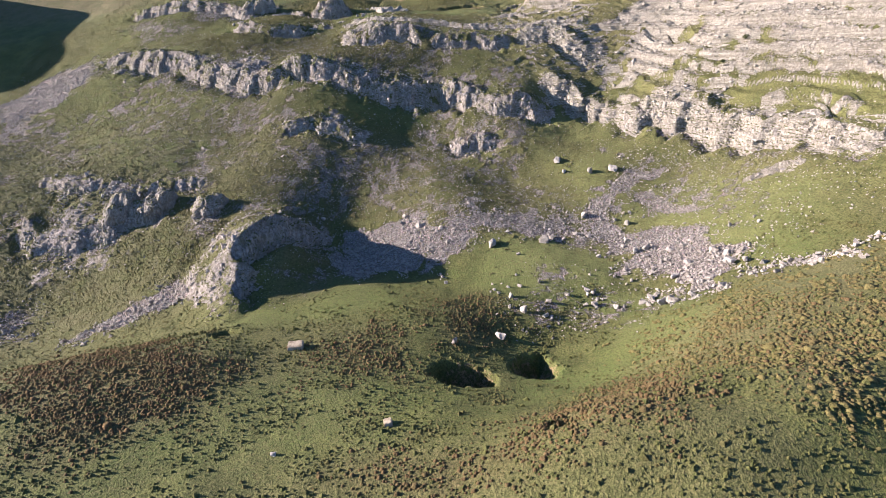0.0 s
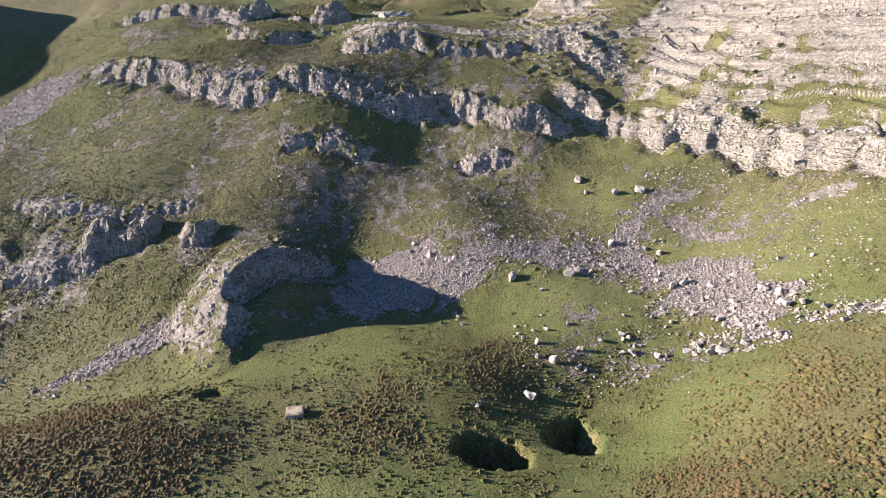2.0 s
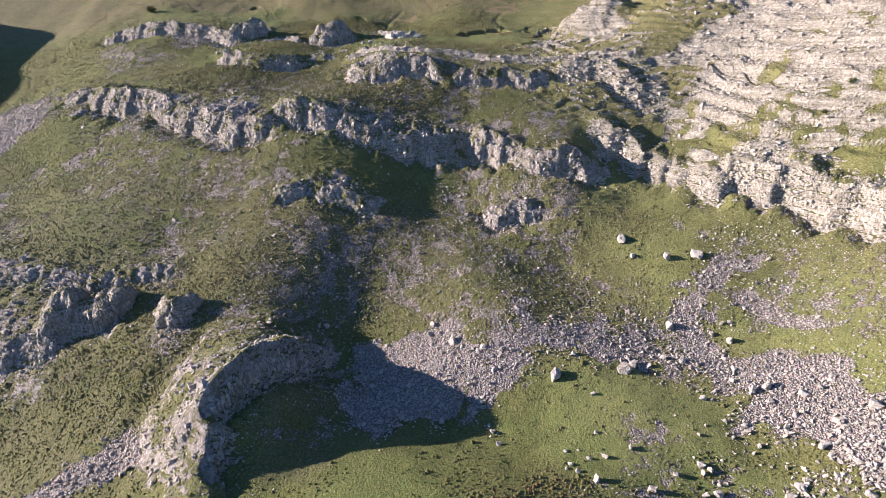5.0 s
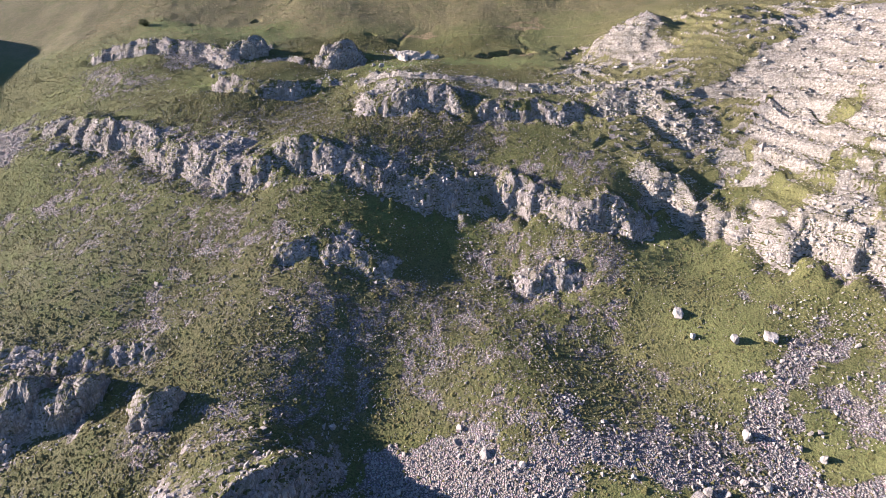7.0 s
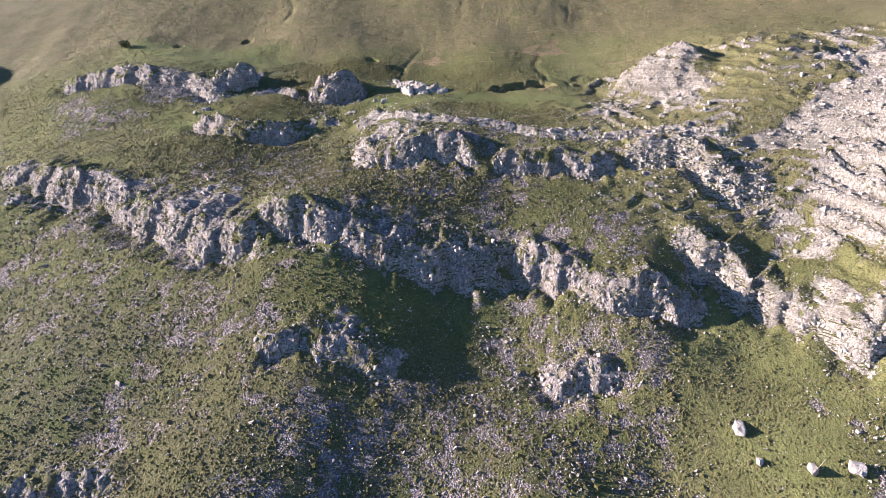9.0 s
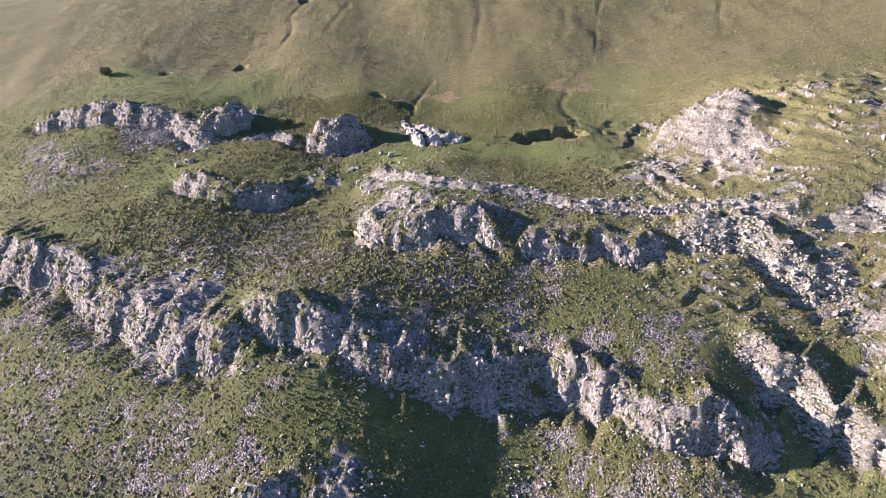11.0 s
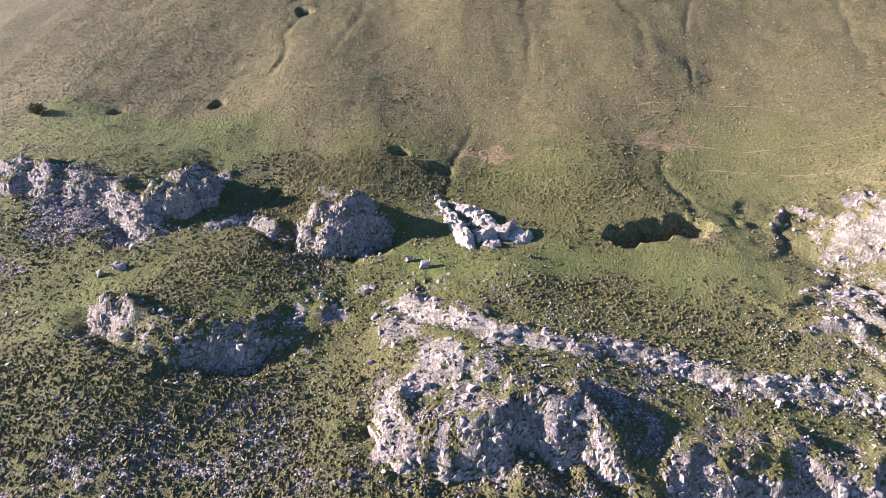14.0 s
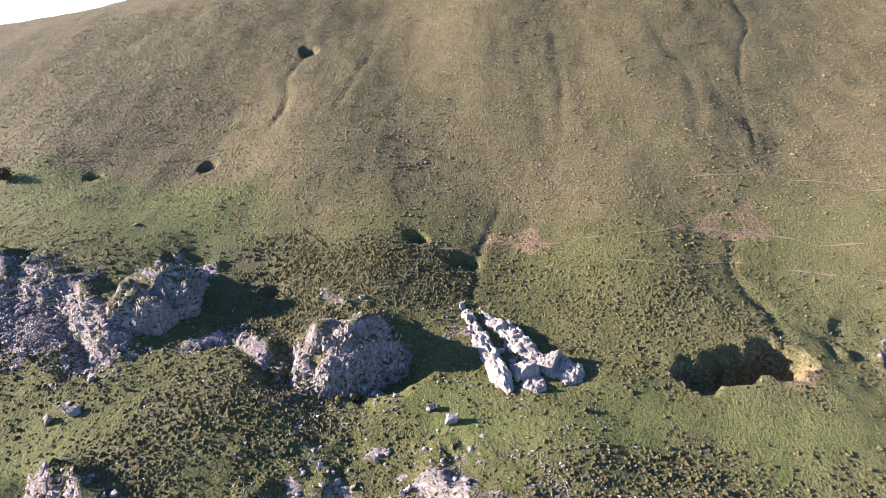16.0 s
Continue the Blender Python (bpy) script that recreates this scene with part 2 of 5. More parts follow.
def spline_weights(nodes, v):
    """Weights of a natural cubic spline through the nodes, at the places v."""
    n = np.asarray(nodes, float)
    h, k = np.diff(n), len(n)
    A, R = np.eye(k), np.zeros((k, k))
    for i in range(1, k - 1):
        A[i, i - 1:i + 2] = h[i - 1] / 6, (h[i - 1] + h[i]) / 3, h[i] / 6
        R[i, i - 1:i + 2] = 1 / h[i - 1], -1 / h[i - 1] - 1 / h[i], 1 / h[i]
    M = np.linalg.solve(A, R)
    v = np.clip(np.asarray(v, float), n[0], n[-1])
    i = np.clip(np.searchsorted(n, v) - 1, 0, k - 2)
    t = v - n[i]
    s, hh = n[i + 1] - v, h[i]
    W = M[i] * ((s ** 3 / hh - hh * s) / 6)[:, None] + M[i + 1] * ((t ** 3 / hh - hh * t) / 6)[:, None]
    W[np.arange(len(v)), i] += s / hh
    W[np.arange(len(v)), i + 1] += t / hh
    return W


def along(X, Y, line):
    """Signed distance to a line of plan points (positive to its left) and the share of its length at the foot."""
    best = np.full(X.shape, 1e9)
    side, place = np.zeros(X.shape), np.zeros(X.shape)
    total, done = sum(math.dist(a, b) for a, b in zip(line, line[1:])), 0.0
    for (ax, ay), (bx, by) in zip(line, line[1:]):
        dx, dy = bx - ax, by - ay
        n = math.hypot(dx, dy)
        t = np.clip(((X - ax) * dx + (Y - ay) * dy) / n ** 2, 0, 1)
        d = np.hypot(X - ax - t * dx, Y - ay - t * dy)
        near = d < best - 1e-9
        best = np.where(near, d, best)
        side = np.where(near, np.sign(dx * (Y - ay) - dy * (X - ax)), side)
        place = np.where(near, (done + t * n) / total, place)
        done += n
    return best * np.where(side < 0, -1, 1), place, total


NODES_X = (-230, -150, -115, -85, -60, -40, -20, 0, 20, 40, 60, 85, 130)
NODES_Y = (20, 60, 80, 100, 120, 140, 160, 180, 200, 220, 245, 275, 310, 360, 430)
# heights of the ground along sections up the slope, one for each x, at NODES_Y
section_a = (4.8, 6.0, 7.8, 12.8, 13.6, 16.8, 26.7, 36.5, 33.5, 34.9, 48.5, 59.0, 71.1, 94.0, 112.0)
section_b = (9.4, 6.2, 3.8, 3.8, 6.3, 10.3, 23.6, 31.7, 36.1, 42.0, 47.8, 65.7, 78.9, 100.5, 123.6)
section_c = (11.3, 7.2, 4.5, 2.4, 4.1, 11.3, 24.6, 30.9, 39.6, 52.2, 61.3, 74.1, 84.3, 103.5, 131.6)
section_d = (12.8, 11.2, 9.4, 4.0, 3.4, 14.0, 26.3, 35.8, 45.4, 57.8, 65.5, 76.4, 83.5, 104.2, 133.8)
section_e = (14.7, 15.8, 15.7, 8.0, 10.6, 18.9, 27.6, 37.0, 50.1, 59.5, 69.2, 73.8, 87.4, 105.4, 133.4)
section_f = (15.3, 16.1, 16.6, 12.3, 12.3, 19.7, 29.9, 40.5, 54.0, 59.9, 67.9, 76.2, 87.2, 106.8, 135.7)
section_g = (15.6, 15.9, 15.6, 14.4, 14.2, 15.9, 26.7, 37.3, 51.3, 64.2, 70.7, 74.5, 87.1, 111.4, 139.7)
section_h = (16.8, 17.8, 14.3, 15.0, 13.7, 21.5, 27.5, 34.2, 48.9, 63.7, 70.2, 77.3, 89.7, 111.2, 140.8)
section_i = (21.0, 20.2, 12.6, 12.4, 15.7, 20.8, 25.6, 38.1, 49.9, 63.3, 70.8, 76.8, 91.1, 113.7, 142.8)
section_j = (23.0, 24.2, 22.3, 15.1, 15.7, 20.7, 28.6, 35.8, 48.5, 66.1, 70.7, 79.3, 91.0, 113.6, 143.0)
section_k = (26.8, 28.0, 27.7, 22.2, 23.3, 24.9, 31.7, 44.3, 52.2, 68.9, 81.2, 85.1, 93.7, 112.8, 141.8)
section_l = (31.2, 32.2, 32.0, 30.6, 31.9, 37.4, 44.6, 58.3, 68.3, 76.2, 82.5, 87.7, 96.6, 114.9, 141.8)
section_m = (38.7, 39.9, 40.9, 43.8, 49.1, 59.5, 75.3, 87.6, 89.3, 86.8, 87.2, 92.8, 103.0, 119.6, 143.7)
SECTIONS = np.array([section_a, section_b, section_c, section_d, section_e, section_f, section_g, section_h, section_i, section_j, section_k, section_l, section_m])
# rock bands: plan line (uphill to its left), height, reach on either side, taper at the ends, seed
BANDS = [
    ([(-122, 232), (-105, 222.5), (-95, 216.5), (-84, 214), (-70, 205), (-60, 200), (-50, 197), (-46, 192)], 6.6, 9, 0.10, 1),
    ([(-52, 199), (-42, 199.5), (-36, 198), (-29, 195), (-18, 195), (-8, 195.5), (2, 196.5)], 6.0, 7, 0.10, 2),
    ([(-1, 200), (3, 193), (10, 190), (20, 187), (28, 185.5), (32, 188), (31, 194)], 5.6, 7, 0.12, 3),
    ([(27, 199), (35, 198), (41, 192), (48, 185), (56, 176), (63, 173), (72, 164), (80, 150), (86, 140), (100, 128)], 6.0, 8, 0.10, 4),
    ([(-46, 176), (-38, 177.5), (-30, 175.5), (-20, 175.5)], 3.4, 5, 0.15, 5),
    ([(2, 178), (6, 172), (12, 171), (17, 174)], 5.0, 6, 0.2, 6),
    ([(-34, 226), (-31, 219), (-24, 216.5), (-14, 217), (-4, 217)], 4.8, 6, 0.14, 7),
    ([(-3, 218), (4, 215.5), (14, 215.5), (25, 216.5)], 3.6, 5, 0.14, 8),
    ([(25, 218), (30, 216), (38, 212.5), (46, 209), (56, 207)], 5.2, 6, 0.14, 9),
    ([(-33, 242), (-28, 236), (-19, 230), (-9, 227.3), (0, 225.5), (9, 224.8), (18, 223.6), (26, 222), (38, 220), (52, 218)], 1.9, 3.0, 0.04, 10),
    ([(-76, 245), (-74, 237), (-66, 232.5), (-58, 231.5), (-50, 233), (-44, 236)], 4.5, 6, 0.14, 11),
    ([(-135, 283), (-113, 279), (-98, 274), (-86, 268), (-76, 261), (-70, 259)], 4.5, 7, 0.12, 12),
    ([(-51, 263), (-48.5, 256.5), (-44.5, 253.8), (-41, 256.0), (-38, 260), (-36, 263.5)], 8.4, 8, 0.22, 13),
    ([(-68, 264), (-60, 263), (-52, 257), (-48, 257)], 2.2, 4, 0.16, 19),
    ([(-112, 165), (-100, 160), (-89, 158), (-80, 157.5), (-70, 157.5), (-58, 157.5)], 2.6, 5, 0.10, 14),
    ([(-110, 146), (-98, 143), (-88, 144), (-80, 146), (-72, 148.5), (-66, 152)], 5.5, 7, 0.12, 15),
    ([(-34, 105), (-40, 110), (-42, 117), (-39, 123), (-33, 128), (-28, 134), (-26, 141)], 6.0, 8, 0.2, 17),
    ([(68, 138), (72, 136.5), (77, 135), (81, 132)], 1.5, 2.6, 0.15, 20),
    ([(-46, 142), (-53, 133), (-54, 124), (-51, 115), (-44, 108)], 1.8, 7, 0.16, 18),
]
# rounded rises: x, y, rx, ry, turn in degrees, height
RISES = [
    (-40, 125, 16, 20, -12, 7.0),
    (-37, 121, 11, 7.5, 45, 2.6),
    (43, 250, 14, 10, -12, 8.4),
    (28, 53, 25, 13, 10, 3.2),
    (-42, 261, 9, 8, 0, 2.5),
    # hill out of view, added to cast shade over the western valley
    (-268, 292, 38, 62, 0, 36.0),
]
# collapse hollows: x, y, radius across, radius along, depth
HOLLOWS = [
    (3.0, 78.5, 4.9, 4.6, 5.0),
    (14.0, 84.0, 4.2, 4.8, 5.0),
    (4.6, 255.6, 6.6, 3.4, 3.6),
    (9.0, 257.0, 4.0, 3.0, 2.6),
    (12.8, 257.6, 4.6, 4.0, 5.0),
    (-37, 93, 2.6, 2.4, 1.3),
    (-82.6, 315.8, 2.2, 2.2, 2.4),
    (-35.5, 287, 2.2, 1.8, 1.6),
    (-27.6, 282, 3.2, 2.2, 1.6),
    (-105.3, 311, 2.0, 1.6, 1.4),
    (-57.7, 275.5, 2.2, 1.8, 1.2),
    (-70.7, 364.0, 3.0, 4.0, 2.2),
    (13, 55, 3.0, 2.4, 1.5),
]
# gullies down the hill: plan line, depth, half width
GULLIES = [
    ([(-20.5, 300), (-21, 296), (-22.1, 289.5), (-25.5, 280), (-26.7, 274.5), (-26.3, 271)], 1.4, 1.0),
    ([(50, 385), (47, 363), (40.7, 348), (33.6, 324), (28.8, 306), (24.7, 297)], 0.7, 0.7),
    ([(19, 288), (16.4, 283), (15.4, 276), (15.8, 268), (15, 260)], 1.4, 1.3),
    ([(-70.7, 364), (-72.6, 349), (-70.7, 333), (-71.3, 324)], 1.5, 1.4),
    ([(-50, 385), (-53, 368), (-55, 340), (-57, 327)], 0.8, 1.6),
    ([(-3, 362), (-5, 341), (-5.8, 324), (-6.4, 313)], 0.8, 1.8),
    ([(64, 300), (76, 330), (84, 370)], 0.8, 1.5),
    ([(22, 362), (24, 340), (23, 322), (19, 308)], 0.7, 2.2),
    ([(-36, 312), (-34, 300)], 0.5, 1.6),
    ([(-48, 312), (-47, 299)], 0.5, 1.4),
    ([(10, 287), (14, 284), (18, 286)], 1.6, 2.0),
]


def white_slope(X, Y):
    """How far a place lies within the bedded limestone slope to the east."""
    edge = np.interp(Y, (110, 140, 160, 175, 185, 195, 205, 220, 250), (100, 79, 67, 53, 47, 53, 60, 66, 80))
    return ramp(-3, 5, X - edge + 3.5 * vnoise(X / 9, Y / 9, 20) + 7.0 * vnoise(Y / 3.0 + 0.02 * X, X / 40, 19) + 9.0 * vnoise(Y / 8.0, X / 60, 29))


def swell(X, Y, form):
    x, y, rx, ry, turn, high = form
    c, s = math.cos(radians(turn)), math.sin(radians(turn))
    u, v = ((X - x) * c + (Y - y) * s) / rx, (-(X - x) * s + (Y - y) * c) / ry
    r = np.hypot(u, v)
    return high * np.clip(1 - ramp(0.25, 1.15, r), 0, 1), r


def band_step(X, Y, spec, rough=1.0):
    """The rise of one rock band, and its rock share."""
    line, high, reach, taper, seed = spec
    d, s, total = along(X, Y, line)
    m = s * total
    ends = ramp(0, taper, s) * ramp(0, taper, 1 - s)
    far = np.abs(d) < reach * 2.5
    if rough:
        # buttresses: long sides looking to the south-west, short ones to the east
        saw = m / 9.0 + 0.5 * vnoise(m / 17, d * 0 + 1, seed + 11)
        tooth = saw - np.floor(saw)
        tooth = np.where(tooth < 0.78, tooth / 0.78, (1 - tooth) / 0.22)
        reachout = 0.48 * min(high, 6.0) * (0.25 + 1.0 * hash01(np.floor(saw), np.full(saw.shape, seed), seed + 80)) * (1 if high > 3 else 0.4)
        small = m / 2.7 + 0.4 * vnoise(m / 5, d * 0 + 2, seed + 12)
        nib = small - np.floor(small)
        nib = np.where(nib < 0.7, nib / 0.7, (1 - nib) / 0.3)
        reachout = reachout * (0.15 if seed in (13, 18) else 0.7 if seed == 17 else 1.0)
        d = d + rough * (reachout * (tooth - 0.6) + 0.7 * (nib - 0.5) * (0.2 + hash01(np.floor(small), np.full(small.shape, seed), seed + 81)) + 2.4 * vnoise(m / 12, d / 20, seed + 7) + 0.5 * fbm(X / 2.3, Y / 2.3, 3, seed))
    wide = 0.15 * high + 0.4 if seed in (13, 17) else 0.25 * high + 0.5
    up = 0.62 * ramp(-wide, -wide * 0.1, d) + 0.38 * ramp(wide * 0.35, wide * 1.1, d)
    fall = np.clip(1 - np.abs(d) / reach, 0, 1)
    fall = fall * fall * (3 - 2 * fall)
    h = high * ends * (0.85 + 0.45 * vnoise(m / 10, d * 0, seed + 3))
    z = h * (up - 0.5) * fall
    rock = ends * np.clip(1.25 - np.abs(d + 0.1 * wide) / (wide * 1.7), 0, 1)
    rock = np.maximum(rock, 0.5 * ends * np.exp(-(d / (1.0 + 0.75 * high)) ** 2))
    return np.where(far, z, 0), np.where(far, rock, 0)


def large_forms(X, Y, rough=1.0):
    """What is added to the sections: heights, and share of bare rock."""
    z, rock = np.zeros(X.shape), np.zeros(X.shape)
    for spec in BANDS:
        a, b = band_step(X, Y, spec, rough)
        z, rock = z + a, np.maximum(rock, b)
    for form in RISES:
        z = z + swell(X, Y, form)[0]
    wob = 0.16 * vnoise(X / 2.6, Y / 2.6, 91) + 0.12 * vnoise(X / 1.1, Y / 1.1, 92) if rough else 0
    for x, y, rx, ry, deep in HOLLOWS:
        r = np.hypot((X - x) / rx, (Y - y) / ry) + wob
        z = z - deep * (1 - ramp(0.55, 1.0, r))
    for line, deep, half in GULLIES:
        d, s, total = along(X, Y, line)
        d = d + 1.2 * vnoise(s * total / 13, s * 0 + 5, 77) * ramp(0, 0.1, s)
        z = z - 0.36 * deep * (0.75 + 0.6 * vnoise(s * total / 6, s * 0 + 9, 79)) * np.exp(-(d / (0.85 * half * (1 + 0.5 * vnoise(s * total / 3, s * 0, 78)))) ** 2) * ramp(-0.02, 0.12, s) * ramp(-0.02, 0.12, 1 - s)
    return z, rock


# zones of the surface: kind, share, outline in plan
ZONES = []
ZONES.append(('scree', 1.00, [(-74.7, 110.9), (-71.0, 114.5), (-65.8, 117.5), (-62.8, 123.0), (-59.3, 126.5), (-54.6, 118.1), (-57.7, 114.6), (-62.9, 111.8), (-66.4, 107.9)]))  # rubble tongue west of the knoll
ZONES.append(('rock', 0.55, [(-56.9, 120.2), (-55.0, 125.0), (-55.2, 133.2), (-47.6, 134.1), (-38.8, 136.7), (-33.0, 143.0), (-30.4, 135.1), (-35.0, 127.6), (-40.8, 117.9), (-38.5, 110.1), (-34.3, 106.7), (-44.5, 109.4), (-51.1, 114.7)]))  # knoll
ZONES.append(('rubble', 0.75, [(-39, 117), (-30, 126), (-22, 131), (-19, 124), (-27, 113), (-36, 109)]))
ZONES.append(('dark', 0.9, [(-37, 118), (-30, 125), (-22, 131), (-17, 122), (-25, 110), (-34, 109)]))  # hollow under its face, ground colour darkened where the knoll's shade falls
ZONES.append(('scree', 1.00, [(-25.2, 140.8), (-16.7, 140.5), (-9.7, 145.1), (-4.6, 143.6), (-5.0, 121.9), (-10.7, 122.1), (-16.0, 122.2), (-19.5, 118.1), (-23.1, 125.0)]))  # rubble east of the knoll
ZONES.append(('scree', 1.00, [(-4.4, 140.0), (0.1, 138.7), (4.7, 140.1), (9.4, 148.1), (11.3, 138.1), (20.9, 141.2), (21.3, 135.8), (9.9, 133.5), (7.4, 130.0), (2.1, 125.7), (-2.8, 121.9), (-4.8, 122.3)]))  # middle tongue
ZONES.append(('rubble', 0.80, [(-4.0, 159.3), (7.9, 157.9), (11.5, 145.8), (22.3, 161.4), (29.9, 156.5), (35.4, 140.8), (30.4, 133.7), (20.8, 133.4), (10.0, 134.1), (-4.5, 139.0)]))
ZONES.append(('scree', 0.80, [(22.1, 139.5), (32.2, 140.3), (33.2, 133.3), (37.6, 129.3), (34.7, 128.9), (26.1, 131.2), (20.5, 132.1)]))
ZONES.append(('scree', 1.00, [(45.9, 154.5), (57.9, 155.4), (53.8, 149.0), (46.9, 147.7), (38.0, 139.3), (45.5, 131.8), (52.0, 126.6), (55.5, 120.6), (54.1, 114.6), (57.6, 110.7), (54.6, 105.8), (50.6, 100.8), (46.1, 105.7), (42.5, 109.6), (38.0, 112.8), (34.3, 116.2), (32.8, 119.2), (37.8, 122.1), (36.7, 128.6), (31.7, 133.3), (34.0, 141.2), (40.6, 147.7)]))  # big tongue
ZONES.append(('scree', 0.70, [(46.6, 146.7), (55.3, 145.1), (62.2, 139.2), (59.5, 132.5), (51.3, 135.6), (46.7, 138.7)]))
ZONES.append(('scree', 0.45, [(37.3, 108.2), (42.9, 106.9), (44.1, 102.0), (48.3, 101.3), (44.9, 96.5), (41.3, 98.8), (34.6, 102.0)]))
ZONES.append(('rubble', 0.90, [(21.3, 120.1), (32.3, 114.1), (41.9, 98.1), (49.0, 97.6), (39.4, 93.6), (10.8, 99.2), (12.4, 107.4)]))
ZONES.append(('rubble', 0.75, [(51.4, 166.0), (85.0, 145.5), (60.4, 106.3), (56.0, 118.4), (54.4, 142.9), (56.0, 154.7)]))
ZONES.append(('scree', 0.80, [(43.5, 168.9), (48.3, 167.2), (46.2, 163.2), (43.1, 164.7)]))
ZONES.append(('lush', 0.90, [(9.9, 133.5), (29.4, 130.1), (35.2, 122.3), (36.7, 109.5), (41.9, 98.1), (27.2, 99.6), (12.4, 107.4), (4.9, 119.1), (5.6, 126.5)]))  # green mound
ZONES.append(('lush', 0.60, [(26.5, 169.8), (45.8, 164.8), (44.4, 152.5), (33.0, 143.0), (28.4, 157.2)]))
ZONES.append(('lush', 0.60, [(-39.9, 106.6), (-28.8, 107.5), (-20.7, 117.0), (-5.4, 118.8), (-5.6, 101.6), (-18.9, 95.7), (-34.3, 96.1), (-45.5, 108.2)]))
ZONES.append(('lush', 0.60, [(33.8, 191.9), (47.7, 185.3), (43.6, 170.7), (28.3, 172.9), (28.6, 182.9)]))
ZONES.append(('pale', 1.00, [(38.1, 200.7), (57.4, 195.7), (66.2, 207.8), (79.5, 225.9), (106.0, 185.9), (85.3, 146.5), (81.0, 157.3), (70.6, 163.2), (57.2, 174.2), (45.9, 184.9)]))  # white limestone slope
ZONES.append(('pale', 0.80, [(25.3, 249.7), (38.1, 248.1), (74.0, 227.3), (70.8, 217.2), (44.5, 209.4), (26.4, 214.3), (18.2, 227.3)]))
ZONES.append(('pale', 0.90, [(73.0, 145.1), (79.1, 136.1), (75.1, 129.4), (71.2, 136.7)]))
ZONES.append(('rock', 0.70, [(73.0, 142.5), (78.2, 134.5), (76.0, 131.0), (72.0, 135.7)]))
ZONES.append(('lush', 0.80, [(31.5, 199.6), (38.5, 194.3), (36.7, 193.2), (32.1, 197.6)]))
ZONES.append(('rock', 0.50, [(-107.2, 164.4), (-97.2, 165.7), (-82.6, 156.5), (-77.0, 147.3), (-77.9, 139.9), (-87.5, 141.6), (-89.3, 135.7), (-91.7, 134.5)]))
ZONES.append(('rock', 0.50, [(-90.1, 166.0), (-62.6, 158.7), (-57.9, 154.1), (-75.7, 158.8), (-86.3, 161.7)]))
ZONES.append(('rubble', 1.00, [(-65.9, 191.2), (-47.9, 189.6), (-41.9, 182.7), (-50.0, 172.2), (-64.1, 177.6)]))
ZONES.append(('rubble', 1.00, [(-46.4, 171.3), (-18.5, 173.9), (-10.0, 160.1), (-8.5, 146.5), (-29.6, 155.6), (-42.3, 162.2)]))
ZONES.append(('rubble', 0.80, [(-112.9, 213.0), (-48.2, 191.0), (-42.3, 162.2), (-60.2, 160.1), (-95.8, 180.7)]))
ZONES.append(('scree', 0.70, [(-5.9, 184.5), (0.2, 186.8), (0.2, 178.8), (-5.2, 174.6)]))
ZONES.append(('rubble', 0.80, [(-8.0, 159.7), (11.3, 166.3), (15.6, 156.8), (-1.5, 144.7)]))
ZONES.append(('lush', 0.50, [(-38.5, 192.2), (-16.6, 191.1), (3.3, 193.6), (0.2, 185.6), (-18.8, 183.0), (-32.6, 182.6)]))
ZONES.append(('dark', 0.70, [(-49.1, 173.2), (-20.8, 174.5), (-7.8, 165.1), (-0.6, 153.5), (-8.4, 148.5), (-28.3, 144.9), (-39.4, 147.9), (-47.4, 158.0)]))
ZONES.append(('lush', 0.50, [(-108.8, 189.9), (-75.1, 185.6), (-64.2, 171.1), (-72.0, 163.8), (-96.5, 170.1)]))
ZONES.append(('scree', 0.90, [(-159.0, 226.0), (-160.2, 249.8), (-134.4, 250.9), (-121.0, 219.7), (-132.7, 203.0), (-136.5, 190.5)]))
ZONES.append(('scree', 0.60, [(-99.0, 124.5), (-91.3, 129.1), (-87.0, 116.7), (-93.3, 115.3)]))
ZONES.append(('heath', 1.00, [(-60.4, 72.5), (-75.3, 105.7), (-41.7, 88.7), (-30.8, 80.3), (-31.9, 65.9), (-38.8, 59.7), (-49.8, 56.8)]))
ZONES.append(('heath', 0.70, [(-21.7, 84.7), (-14.2, 94.7), (-6.1, 88.0), (-6.9, 73.9), (-15.2, 77.0)]))
ZONES.append(('heath', 0.60, [(-2.7, 101.1), (8.2, 109.3), (8.8, 92.0), (-0.7, 85.6)]))
ZONES.append(('heath', 1.00, [(1.8, 55.7), (14.6, 64.5), (24.4, 71.7), (29.5, 68.1), (29.8, 52.7), (21.6, 48.7), (11.4, 49.6), (6.0, 49.3), (-1.8, 48.2), (-13.4, 50.7), (-5.5, 54.5)]))
ZONES.append(('heath', 0.50, [(28.8, 76.2), (40.4, 78.8), (60.9, 78.8), (43.1, 52.3), (33.6, 51.7), (31.2, 64.3)]))
ZONES.append(('lush', 0.90, [(15.9, 88.7), (27.4, 78.8), (40.1, 79.7), (34.1, 71.0), (24.6, 74.9), (13.0, 71.6), (6.5, 66.8)]))
ZONES.append(('lush', 0.50, [(-45.3, 59.7), (-34.6, 65.7), (-18.8, 78.6), (-2.3, 74.4), (3.8, 71.1), (-9.6, 57.5), (-23.9, 54.5), (-42.1, 54.3)]))
ZONES.append(('dry', 0.55, [(28.8, 76.2), (56.8, 103.2), (70.9, 92.9), (44.9, 54.7), (33.7, 53.8), (32.8, 67.8)]))
ZONES.append(('shrub', 1.00, [(-88.5, 235.8), (-60.1, 232.2), (-36.2, 231.0), (-32.7, 218.9), (-1.9, 214.4), (4.4, 207.2), (-26.3, 202.6), (-48.2, 210.1), (-64.6, 213.3), (-83.6, 222.9)]))
